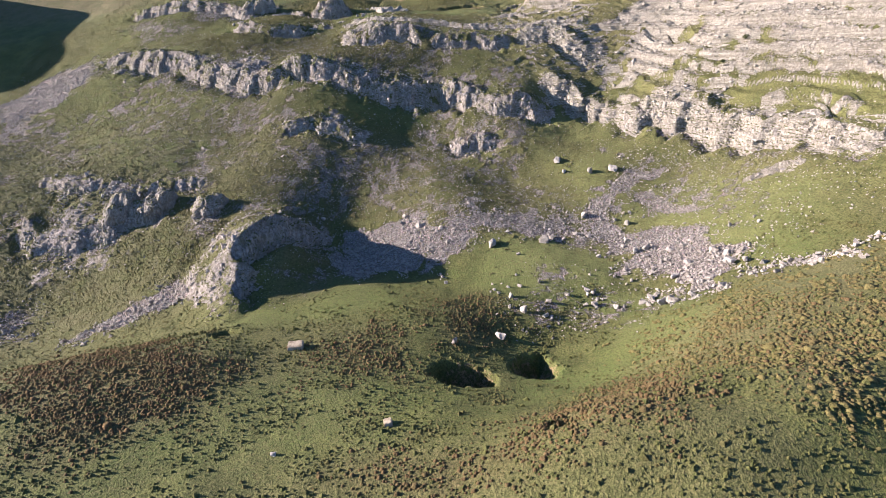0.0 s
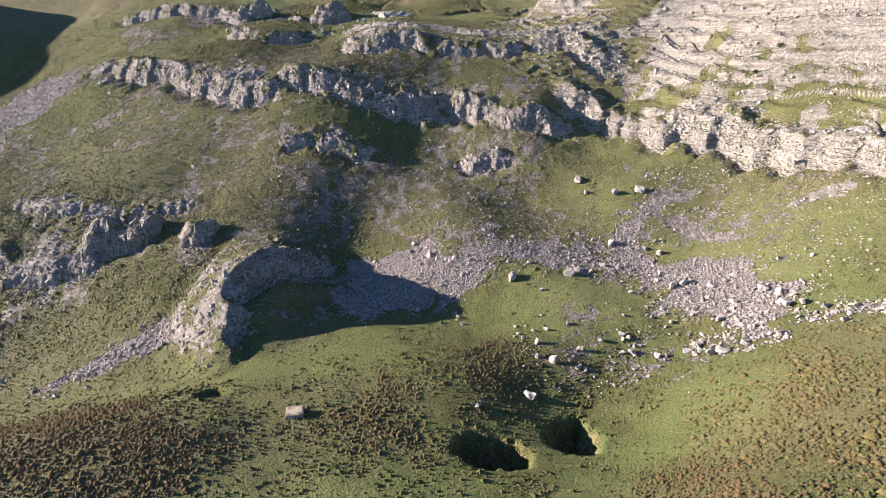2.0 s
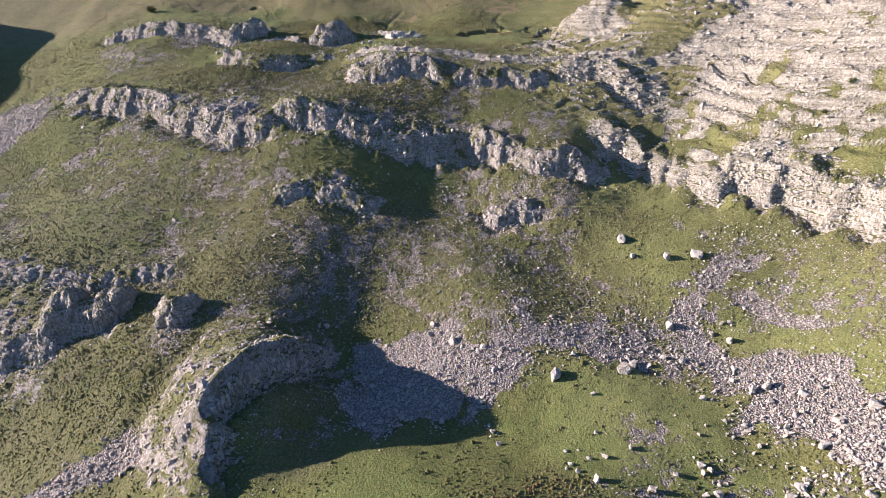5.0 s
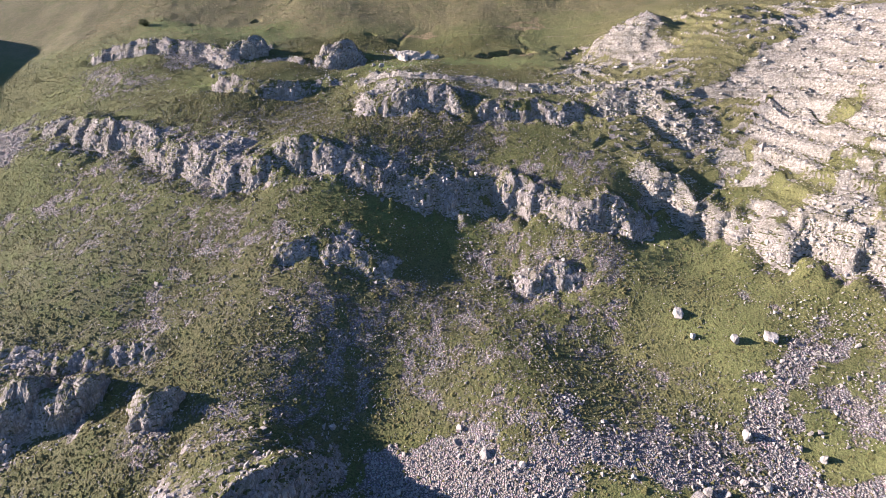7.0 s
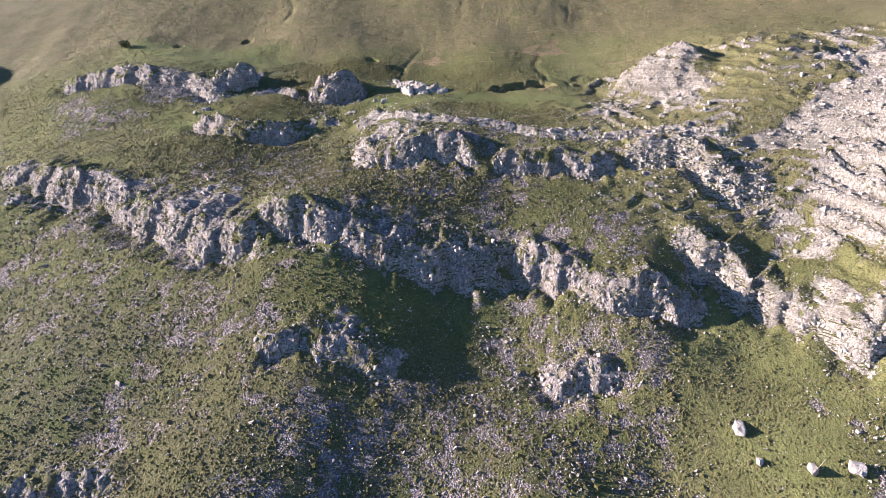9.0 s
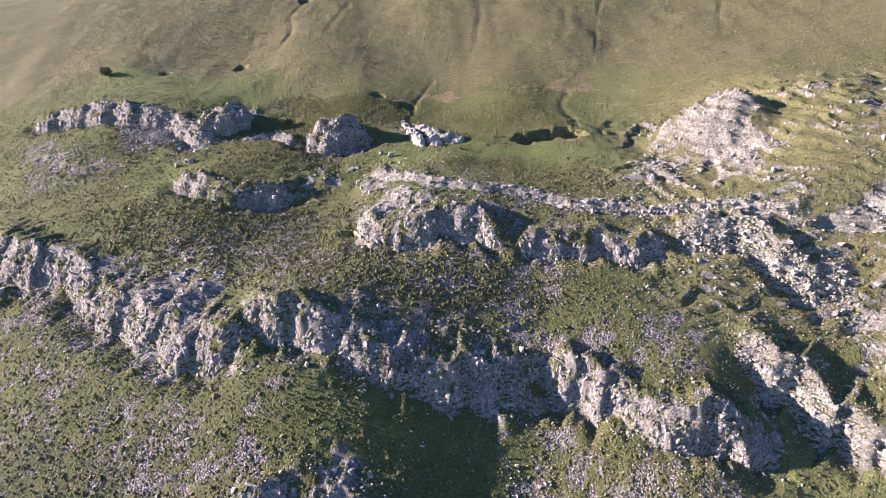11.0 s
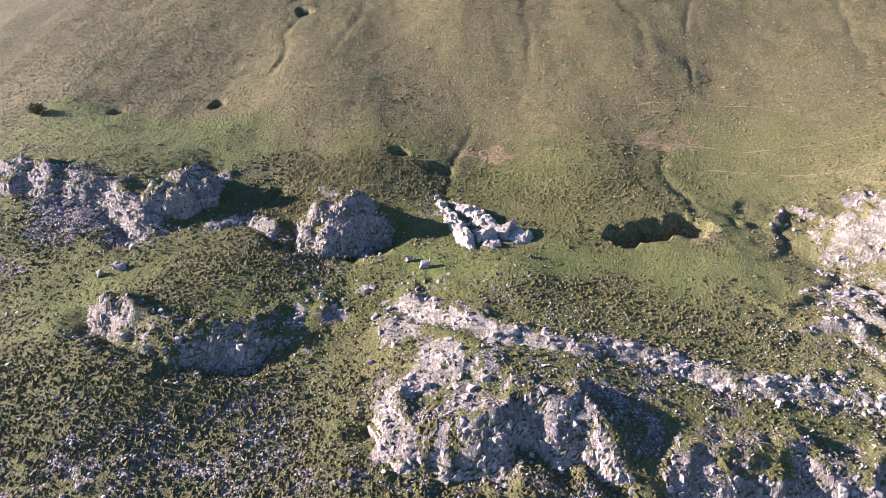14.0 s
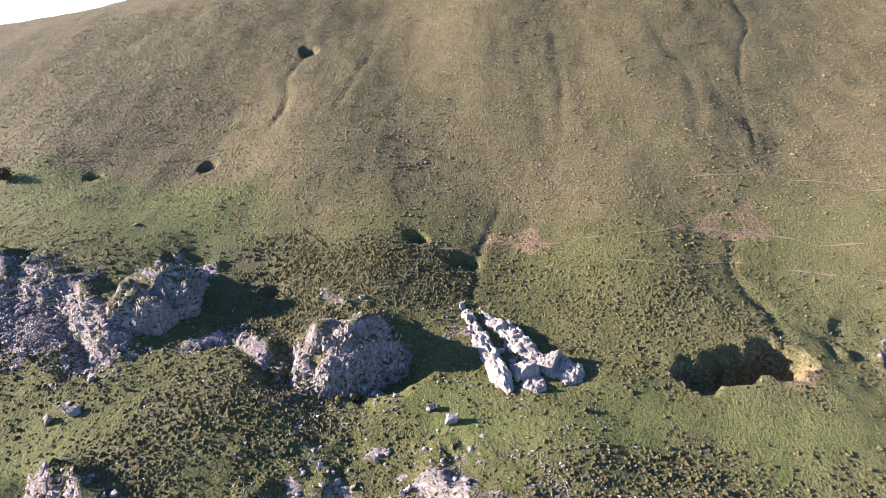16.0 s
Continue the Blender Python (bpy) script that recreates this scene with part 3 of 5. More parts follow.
ZONES.append(('shrub', 1.00, [(-69.0, 289.9), (-44.8, 287.2), (-27.2, 284.1), (-25.0, 273.9), (-36.8, 273.2), (-47.4, 258.2), (-61.3, 265.4), (-71.7, 281.2)]))
ZONES.append(('shrub', 1.00, [(-61.1, 249.5), (-55.1, 259.8), (-41.6, 253.3), (-40.5, 246.6), (-55.5, 244.8), (-60.9, 235.7), (-70.6, 237.5), (-70.9, 245.8)]))
ZONES.append(('shrub', 0.80, [(-20.6, 243.2), (-4.5, 243.5), (13.3, 235.0), (18.6, 230.5), (5.3, 230.9), (-6.1, 236.5), (-15.3, 237.9)]))
ZONES.append(('shrub', 0.50, [(-16.7, 282.0), (6.6, 272.7), (13.1, 266.2), (12.6, 260.6), (-4.1, 260.5), (-14.2, 263.9)]))
ZONES.append(('shrub', 0.70, [(-109.6, 275.6), (-90.4, 269.7), (-79.8, 258.2), (-89.8, 253.5), (-96.8, 256.2)]))
ZONES.append(('lush', 1.00, [(-36.6, 252.3), (-27.5, 254.7), (-22.6, 253.2), (-14.3, 247.6), (-1.0, 251.8), (7.4, 248.6), (22.3, 254.6), (21.8, 239.0), (16.1, 238.3), (5.7, 243.7), (-11.6, 245.1), (-32.6, 245.5)]))
ZONES.append(('lush', 0.90, [(-125.4, 299.6), (-102.8, 304.8), (-71.5, 294.1), (-57.5, 284.1), (-65.7, 278.7), (-74.4, 282.8), (-102.6, 293.1)]))
ZONES.append(('lush', 0.80, [(-82.0, 244.9), (-76.8, 247.3), (-75.3, 239.8), (-77.8, 236.8), (-83.1, 237.8)]))
ZONES.append(('lush', 0.70, [(-41.8, 229.2), (-33.3, 224.0), (-36.3, 219.0), (-41.6, 218.7)]))
ZONES.append(('scree', 0.90, [(-97.7, 270.4), (-86.2, 267.1), (-74.6, 261.4), (-77.2, 258.3), (-85.2, 261.8), (-93.8, 265.6)]))
ZONES.append(('rock', 0.95, [(-120.9, 293.1), (-108.7, 285.4), (-89.3, 274.5), (-73.8, 264.6), (-69.8, 263.4), (-73.7, 259.1), (-74.6, 251.6), (-80.3, 255.9), (-84.0, 264.9), (-95.9, 269.0), (-106.2, 271.1)]))
ZONES.append(('rock', 0.80, [(-79.1, 276.1), (-77.9, 283.7), (-70.7, 281.5), (-67.1, 266.3), (-70.5, 262.7), (-74.6, 264.0)]))
ZONES.append(('rock', 0.70, [(-48.9, 268.8), (-46.8, 273.5), (-40.8, 273.1), (-36.5, 261.4), (-34.9, 253.4), (-43.3, 253.4), (-46.9, 255.5)]))
ZONES.append(('rock', 0.70, [(-27.6, 270.0), (-25.3, 271.3), (-21.0, 266.0), (-17.3, 260.3), (-13.1, 256.8), (-14.2, 254.1), (-22.3, 254.1), (-24.8, 260.6)]))
ZONES.append(('rubble', 0.30, [(-27.5, 270.4), (-24.1, 269.0), (-18.8, 262.0), (-13.7, 259.8), (-12.6, 254.6), (-16.3, 250.1), (-21.7, 253.2), (-25.0, 256.4)]))
ZONES.append(('pale', 0.80, [(-28.9, 271.2), (-17.8, 264.2), (-11.4, 257.7), (-14.3, 247.6), (-25.0, 255.0)]))
ZONES.append(('rubble', 0.90, [(-29.5, 245.0), (-19.0, 245.6), (-12.3, 240.0), (-5.2, 234.5), (-8.6, 230.8), (-16.4, 233.9), (-26.4, 239.5)]))
ZONES.append(('rock', 0.52, [(-32.6, 245.5), (-26.5, 244.4), (-19.6, 236.6), (-13.1, 234.2), (-13.7, 230.2), (-22.4, 230.6), (-29.1, 237.0)]))
ZONES.append(('pale', 0.70, [(-35.7, 245.9), (-26.5, 243.3), (-19.9, 230.8), (-14.6, 223.4), (-20.6, 218.2), (-35.4, 221.1)]))
ZONES.append(('rubble', 0.80, [(-21.9, 211.7), (-1.9, 214.0), (4.7, 204.7), (-11.0, 203.1), (-21.8, 205.9)]))
ZONES.append(('rubble', 0.50, [(-102.2, 237.0), (-69.5, 221.2), (-48.8, 212.2), (-36.8, 202.5), (-55.8, 199.6), (-87.8, 212.4)]))
ZONES.append(('rock', 0.50, [(-82.7, 214.5), (-72.2, 209.5), (-62.7, 212.9), (-57.0, 211.2), (-49.9, 200.3), (-51.2, 195.8), (-62.2, 198.0), (-67.7, 204.8)]))
ZONES.append(('rock', 0.45, [(-48.2, 210.1), (-34.2, 205.1), (-36.4, 200.4), (-31.4, 194.7), (-41.5, 195.1), (-46.3, 201.2)]))
ZONES.append(('pale', 1.00, [(20.3, 246.8), (35.9, 253.8), (45.4, 249.4), (58.0, 240.9), (43.0, 209.7), (29.6, 209.6), (27.0, 218.7), (17.3, 229.7)]))
ZONES.append(('rock', 0.85, [(31.2, 249.3), (36.4, 249.9), (44.5, 247.2), (52.3, 236.3), (49.8, 229.7), (40.0, 234.9), (32.2, 243.9)]))
ZONES.append(('rock', 0.60, [(19.8, 245.2), (25.5, 237.3), (38.9, 228.6), (38.2, 223.6), (25.3, 231.4), (18.6, 237.7)]))
ZONES.append(('earth', 0.90, [(-23.2, 291.9), (-15.2, 290.8), (-15.7, 285.0), (-22.8, 287.0)]))
ZONES.append(('earth', 0.80, [(10.9, 286.5), (18.4, 289.0), (25.4, 295.2), (27.2, 292.2), (20.4, 284.2), (12.0, 283.8)]))
ZONES.append(('earth', 0.85, [(14.5, 254.0), (19.5, 253.5), (21, 258), (18.5, 261.5), (15.5, 261)]))
ZONES.append(('earth', 0.60, [(15.4, 255.5), (20.0, 257.6), (19.6, 255.3), (14.5, 252.1)]))
ZONES.append(('rubble', 0.12, [(21.6, 279.7), (45.0, 272.3), (32.5, 250.3), (23.9, 254.6), (17.6, 263.5)]))
ZONES.append(('lush', 0.55, [(22.8, 297.6), (49.9, 296.1), (28.9, 256.6), (16.4, 253.3), (17.4, 262.1), (16.5, 276.3)]))
ZONES.append(('lush', 1.00, [(-129.8, 314.3), (-106.6, 313.3), (-77.3, 308.7), (-64.7, 298.4), (-58.5, 291.0), (-66.4, 285.6), (-79.6, 285.5), (-94.4, 294.4), (-106.6, 296.4), (-117.5, 296.1)]))
ZONES.append(('scree', 0.75, [(-100.7, 271.0), (-97.9, 275.6), (-89.3, 271.6), (-80.3, 265.4), (-75.4, 263.9), (-79.3, 260.3), (-84.7, 258.4), (-94.5, 261.4)]))
ZONES.append(('rubble', 0.90, [(-103.7, 276.5), (-101.8, 281.7), (-93.6, 283.3), (-81.8, 275.2), (-75.0, 265.2), (-79.1, 259.9), (-93.1, 259.1)]))
ZONES.append(('scree', 0.55, [(55.7, 105.1), (61.7, 101.5), (69.1, 98.3), (74.3, 97.1), (70.7, 92.0), (64.0, 93.1), (59.3, 97.1), (54.7, 100.8)]))  # stone row
ZONES.append(('rock', 0.68, [(-34.2, 245.7), (-27.2, 243.8), (-23.0, 234.3), (-20.0, 229.1), (-16.8, 224.3), (-11.7, 221.0), (-11.9, 218.8), (-34.3, 221.7), (-35.4, 226.0), (-33.6, 232.8)]))  # prow
ZONES.append(('rock', 0.75, [(-74.9, 241.1), (-67.3, 238.9), (-60.1, 238.7), (-55.1, 232.5), (-60.9, 231.4), (-70.1, 232.4)]))
ZONES.append(('rock', 0.65, [(-55.9, 243.5), (-49.3, 244.4), (-38.7, 245.1), (-36.9, 236.9), (-42.7, 234.1), (-51.8, 234.6)]))
ZONES.append(('rock', 0.60, [(-109.7, 163.0), (-101.9, 168.1), (-87.1, 163.6), (-72.7, 151.3), (-73.6, 137.5), (-79.8, 131.9), (-89.5, 131.9), (-91.2, 127.5)]))
ZONES.append(('rock', 0.75, [(-132.6, 250.0), (-94.7, 219.9), (-73.1, 215.1), (-54.1, 212.2), (-50.8, 191.3), (-62.7, 197.9), (-83.3, 210.3), (-112.8, 215.9)]))
ZONES.append(('rock', 0.65, [(-47.5, 202.4), (-32.6, 205.8), (-14.2, 200.6), (2.5, 199.3), (2.2, 195.0), (-15.4, 191.6), (-38.5, 192.2), (-49.5, 191.4)]))
ZONES.append(('rock', 0.65, [(2.5, 199.3), (15.5, 193.0), (28.4, 189.7), (30.6, 183.4), (13.9, 182.9), (3.2, 192.9)]))
ZONES.append(('rock', 0.55, [(3.8, 186.0), (18.0, 179.8), (17.4, 170.5), (5.6, 171.9)]))
ZONES.append(('rock', 0.60, [(-45.9, 179.1), (-32.5, 181.1), (-19.9, 179.9), (-20.8, 174.5), (-31.5, 172.6), (-43.6, 173.6)]))
ZONES.append(('rock', 0.90, [(-80.1, 152.7), (-75.0, 156.7), (-66.4, 148.2), (-67.2, 145.3), (-75.2, 146.5), (-77.8, 147.6)]))
ZONES.append(('rock', 0.90, [(-61.8, 148.2), (-55.4, 151.3), (-52.5, 147.1), (-54.5, 143.6), (-60.7, 145.0)]))
ZONES.append(('rock', 1.00, [(36.7, 264.8), (35.4, 254.3), (47.3, 264.1), (30.5, 234.6), (26.2, 235.0), (26.3, 243.6)]))
ZONES.append(('rock', 0.90, [(31.3, 248.4), (37.1, 249.3), (50.9, 258.0), (51.8, 242.4), (50.3, 228.5), (39.8, 231.3), (31.6, 240.9)]))
ZONES.append(('dark', 0.85, [(-108.0, 189.6), (-68.7, 184.6), (-44.4, 172.2), (-7.4, 177.3), (-0.1, 159.2), (-8.6, 142.9), (-36.3, 141.9), (-69.6, 157.7), (-90.8, 161.4)]))
ZONES.append(('lush', 0.75, [(41.0, 137.9), (65.7, 148.3), (82.3, 123.6), (65.1, 96.7), (54.3, 101.2), (51.0, 126.2)]))
ZONES.append(('lush', 0.70, [(41.9, 83.7), (68.7, 89.9), (48.1, 59.4), (36.0, 56.0), (34.1, 71.0)]))
ZONES.append(('dark', 0.60, [(-89.9, 135.9), (-77.7, 137.6), (-62.2, 138.6), (-55.7, 142.5), (-59.2, 133.3), (-63.3, 125.0), (-71.1, 118.2), (-78.2, 116.0)]))
ZONES.append(('dark', 0.60, [(-107.3, 168.8), (-79.4, 177.9), (-43.6, 166.2), (-47.3, 159.9), (-79.6, 164.7), (-102.8, 160.9)]))
ZONES.append(('lush', 0.60, [(28.5, 96.6), (46.8, 104.0), (59.8, 89.2), (38.8, 59.4), (30.9, 70.7), (25.7, 82.8)]))
ZONES.append(('rubble', 0.90, [(-27.9, 210.7), (-5.7, 215.0), (4.8, 211.6), (6.3, 203.0), (-7.2, 201.9), (-27.0, 199.1)]))
ZONES.append(('rubble', 0.85, [(-13.6, 176.4), (8.3, 176.3), (24.1, 170.4), (18.4, 150.8), (-13.8, 150.6)]))

ZONES.append(('rubble', 1.0, [(-132, 273), (-105, 263), (-92, 252), (-96, 245), (-107, 244), (-126, 260)]))
ZONES.append(('rock', 0.5, [(-126, 268), (-106, 261), (-97, 253), (-104, 248), (-122, 260)]))
ZONES.append(('rubble', 0.95, [(-95, 214), (-70, 214), (-50, 206), (-46, 196), (-62, 192), (-88, 204)]))


def inside(X, Y, line, soft=2.0, seed=0):
    """How far the places lie within an outline: 0 to 1, with an uneven edge."""
    xs, ys = [p[0] for p in line], [p[1] for p in line]
    out = np.zeros(X.shape)
    near = (X > min(xs) - 8) & (X < max(xs) + 8) & (Y > min(ys) - 8) & (Y < max(ys) + 8)
    if not near.any():
        return out
    x, y = X[near], Y[near]
    x, y = x + 3.4 * vnoise(x / 7, y / 7, 50 + seed) + 2.2 * vnoise(x / 2.2, y / 2.2, 51 + seed), y + 3.4 * vnoise(x / 7, y / 7, 52 + seed) + 2.2 * vnoise(x / 2.2, y / 2.2, 53 + seed)
    d = np.abs(along(x, y, list(line) + [line[0]])[0])
    odd = np.zeros(x.shape, bool)
    for (ax, ay), (bx, by) in zip(line, list(line[1:]) + [line[0]]):
        cross = (ay > y) != (by > y)
        odd ^= cross & (x < ax + (bx - ax) * (y - ay) / ((by - ay) or 1e-9))
    out[near] = ramp(-soft, soft, np.where(odd, d, -d))
    return out


def surface(X, Y):
    """Shares of each kind of surface by zone."""
    kinds = ("scree", "rubble", "rock", "heath", "lush", "pale", "dry", "shrub", "dark", "earth")
    share = {k: np.zeros(X.shape) for k in kinds}
    for i, (kind, much, line) in enumerate(ZONES):
        share[kind] = np.maximum(share[kind], much * inside(X, Y, line, 5.0 if kind in ("lush", "dry", "shrub", "dark", "pale", "heath", "rubble") else 1.0 if kind == "earth" else 3.4 if kind == "scree" else 3.2, i))
    for x, y, rx, ry, deep in HOLLOWS[:5]:
        share["earth"] = np.maximum(share["earth"], 0.62 * (1 - ramp(0.75, 1.12, np.hypot((X - x) / rx, (Y - y) / ry))))
    knoll = [(-47, 107), (-35, 104.5), (-40, 112), (-41, 119), (-35, 126), (-29, 133), (-26, 142), (-38, 146), (-50, 138), (-55, 125), (-53, 113)]
    share["rock"] = np.maximum(share["rock"], 0.58 * inside(X, Y, knoll, 3.0, 97))
    hill = ramp(272, 300, Y + 0.12 * X + 6 * vnoise(X / 14, Y / 14, 71))
    share["dry"] = np.maximum(share["dry"], 0.95 * hill) * (1 - 0.8 * share["lush"] * ramp(250, 265, Y))
    # dry tone rising eastward: stands in for ground turned more to the sun
    share["dry"] = np.maximum(share["dry"], 0.6 * ramp(-5, 45, X) * ramp(185, 215, Y) * (1 - 0.6 * share["lush"]))
    share["pale"] = np.maximum(share["pale"], white_slope(X, Y) * ramp(118, 136, Y + 0.6 * (X - 70)))
    return share


def lattice(X, Y):
    """Height of the sections between which the ground is drawn."""
    shape = X.shape
    WX, WY = spline_weights(NODES_X, X.ravel()), spline_weights(NODES_Y, Y.ravel())
    return np.einsum("ni,ij,nj->n", WX, SECTIONS, WY).reshape(shape)


def ground_height(X, Y):
    """Height, and the shares of rock at each place of the plan."""
    X, Y = np.asarray(X, float), np.asarray(Y, float)
    z = lattice(X, Y)
    forms, rock = large_forms(X, Y)
    z = z + forms
    # past the sections the land falls away behind the crest, and runs on flat elsewhere
    z = z - 0.55 * np.clip(Y - 425, 0, 160) ** 1.0 * ramp(420, 470, Y)
    # bedding: ledges on the limestone slope to the east, finer ones above it
    zone = white_slope(X, Y) * ramp(120, 140, Y + 0.6 * (X - 70)) * (1 - ramp(228, 255, Y - 0.25 * (X - 60)))
    zone = zone * ramp(0.0, 5.0, z - 33)
    tilt = z + 0.05 * X - 0.03 * Y + 2.0 * vnoise(X / 19, Y / 19, 21) + 0.9 * vnoise(X / 6, Y / 6, 22) + 0.4 * vnoise(X / 2.3, Y / 2.3, 23)
    broken = ramp(-0.42, 0.08, fbm(X / 11, Y / 11, 4, 27, 0.6) + 0.4 * ramp(45, 60, z) - 0.17)
    tilt = tilt + 0.9 * vnoise(X / 3.3, Y / 9, 28) * 0.6
    for period, share in ((4.1, 0.5), (1.25, 0.55)):
        f = tilt / period - np.floor(tilt / period)
        z = z + zone * share * period * (ramp(0.55, 0.92, f) - f)
        lush_ledge = ramp(-0.15, 0.35, vnoise(X / 14, tilt / 2.2, 36) + 0.5 * vnoise(X / 5, tilt / 1.1, 37) - 0.5 * ramp(46, 66, z) + 0.5)
        rock = np.maximum(rock, zone * broken * (0.95 - (0.45 + 0.5 * lush_ledge) * ramp(0.1, 0.25, f) * (1 - ramp(0.48, 0.6, f))))
    zone2 = ramp(8, 26, X) * ramp(196, 206, Y) * (1 - ramp(238, 248, Y)) * 0.8
    zone2 = np.maximum(zone2, ramp(12, 30, X) * ramp(232, 240, Y) * (1 - ramp(262, 270, Y)) * np.clip(z - 70, 0, 3) / 3)
    f = tilt / 1.9 - np.floor(tilt / 1.9)
    z = z + zone2 * 0.6 * 1.9 * (ramp(0.6, 0.9, f) - f)
    rock = np.maximum(rock, zone2 * (0.55 + 0.5 * vnoise(X / 7, Y / 7, 31)) * ramp(0.62, 0.72, f))
    z = z + ramp(285, 310, Y) * (0.22 * vnoise(X / 9 + 0.02 * Y, Y / 55, 33) + 0.08 * vnoise(X / 3.2, Y / 22, 34) + 0.5 * fbm(X / 24, Y / 24, 3, 35))
    # swells, hummocks and tufted roughness
    z = z + 0.55 * fbm(X / 13, Y / 13, 3, 5) + 0.08 * fbm(X / 2.2, Y / 2.2, 3, 9)
    # fine blocks and ribs where rock is bare
    z = z + rock * (1 - 0.6 * white_slope(X, Y)) * (0.5 * (0.5 - np.abs(fbm(X / 2.6, Y / 2.6, 3, 14))) + 0.4 * fbm(X / 1.5, Y / 1.5, 3, 13) + 0.25 * (hash01(np.floor(X / 0.9), np.floor(Y / 0.9), 3) - 0.5))
    return z, np.clip(rock, 0, 1)


def axis(parts, reach_low, reach_high):
    """Grid lines: even in each part (from, to, step), then ever wider outside."""
    core = [v for a, b, step in parts for v in np.arange(a, b - step / 2, step)] + [parts[-1][1]]
    up, down, g = [core[-1]], [core[0]], parts[-1][2]
    while up[-1] < reach_high:
        g *= 1.16
        up.append(up[-1] + g)
    g = parts[0][2]
    while down[-1] > reach_low:
        g *= 1.16
        down.append(down[-1] - g)
    return np.array(down[:0:-1] + core + up[1:])


def grid_mesh(name, gx, gy, Z, shares, material):
    nx, ny = len(gx), len(gy)
    X, Y = np.meshgrid(gx, gy, indexing="ij")
    co = np.stack([X, Y, Z], -1).reshape(-1, 3)
    i = np.arange(nx * ny).reshape(nx, ny)
    quads = np.stack([i[:-1, :-1], i[1:, :-1], i[1:, 1:], i[:-1, 1:]], -1).reshape(-1, 4)
    me = bpy.data.meshes.new(name)
    me.vertices.add(len(co))
    me.vertices.foreach_set("co", co.astype(np.float32).ravel())
    me.loops.add(quads.size)
    me.loops.foreach_set("vertex_index", quads.astype(np.int32).ravel())
    me.polygons.add(len(quads))
    me.polygons.foreach_set("loop_start", np.arange(0, quads.size, 4, dtype=np.int32))
    me.polygons.foreach_set("use_smooth", np.ones(len(quads), dtype=bool))
    for key, value in shares.items():
        me.attributes.new(key, "FLOAT", "POINT").data.foreach_set("value", value.astype(np.float32).ravel())
    me.update()
    me.validate()
    me.materials.append(material)
    return new(name, me)


GX, GY = axis([(-170, -128, 1.0), (-128, 106, 0.48)], -2400, 2400), axis([(46, 292, 0.48), (292, 420, 0.85)], -1500, 2400)
MX, MY = np.meshgrid(GX, GY, indexing="ij")
Z, ROCK = ground_height(MX, MY)
SHARE = surface(MX, MY)
# bare patches of the zones stand out in blocks and ribs
blocky = SHARE["rock"] * (1 - ROCK)
crest = 1 - 2 * np.abs(fbm(MX / 6.5, MY / 4.5, 4, 24, 0.55))
Z = Z + blocky * (0.8 * crest - 0.3 + 0.7 * fbm(MX / 3.1, MY / 3.1, 4, 23, 0.6) + 0.4 * (hash01(np.floor(MX / 1.3 + 0.3 * MY), np.floor(MY / 1.3), 4) - 0.5))
steep = np.hypot(*np.gradient(Z, GX, GY))
patch = fbm(MX / 4.5, MY / 4.5, 4, 61, 0.6)
for spec in BANDS:
    if spec[4] in (4, 9, 10, 20):
        SHARE["pale"] = np.maximum(SHARE["pale"], 0.9 * np.exp(-(along(MX, MY, spec[0])[0] / 5.0) ** 2))
streak = fbm(MX / 1.2, MY / 3.5, 3, 64)
bare = np.maximum(ROCK * ramp(-0.38, 0.34, patch + 0.5 * streak + 0.12 + 0.5 * SHARE["pale"]), np.maximum(SHARE["rock"] * (0.84 + 0.9 * patch), ramp(1.5, 2.4, steep) * 0.7))
hole = np.zeros(Z.shape)
for hx, hy, hrx, hry, deep in HOLLOWS:
    hole = np.maximum(hole, 1 - ramp(1.2, 1.6, np.hypot((MX - hx) / hrx, (MY - hy) / hry)))
bare = bare * (1 - 0.75 * hole)
bare = np.where(SHARE["lush"] > 0.5, bare * 0.8, bare)
stony = ramp(126, 142, MY) * (1 - ramp(222, 240, MY)) * (1 - ramp(24, 40, MX)) * (1 - 0.8 * SHARE["lush"])
SHARE["rubble"] = np.maximum(SHARE["rubble"], stony * ramp(-0.4, 0.25, fbm(MX / 17, MY / 11, 4, 67, 0.6)))
talus = ramp(0.04, 0.2, ROCK) * (1 - ramp(0.45, 0.75, ROCK)) * (1 - SHARE["lush"])
SHARE["rubble"] = np.maximum(SHARE["rubble"], 0.95 * talus * ramp(-0.3, 0.25, fbm(MX / 6, MY / 4, 3, 68)))
scree = np.maximum(SHARE["scree"], SHARE["rubble"] * (0.46 + 0.6 * fbm(MX / 2.5, MY / 2.5, 4, 66, 0.7)))
# straw: brighter, yellower grass colour fading in towards the east
ground = grid_mesh("ground", GX, GY, Z, dict(rock=np.clip(bare, 0, 1), scree=scree, heath=SHARE["heath"], lush=SHARE["lush"], pale=SHARE["pale"], dry=SHARE["dry"], moor_shade=np.maximum(np.maximum(SHARE["dark"], 0.85 * ramp(-32, -56, MX) * ramp(100, 120, MY) * (1 - ramp(185, 200, MY))), 0.85 * SHARE["shrub"]), earth=SHARE["earth"], straw=np.maximum(0.3 * ramp(-15, 40, MX) * ramp(180, 205, MY) * (1 - 0.7 * ramp(262, 290, MY)), 0.28 * ramp(0, 22, MX) * ramp(100, 120, MY) * (1 - ramp(180, 200, MY)))), ground_mat)
tagged(ground, "grassy limestone mountainside with ledges, hollows and rubble", "ground", kind="structure")


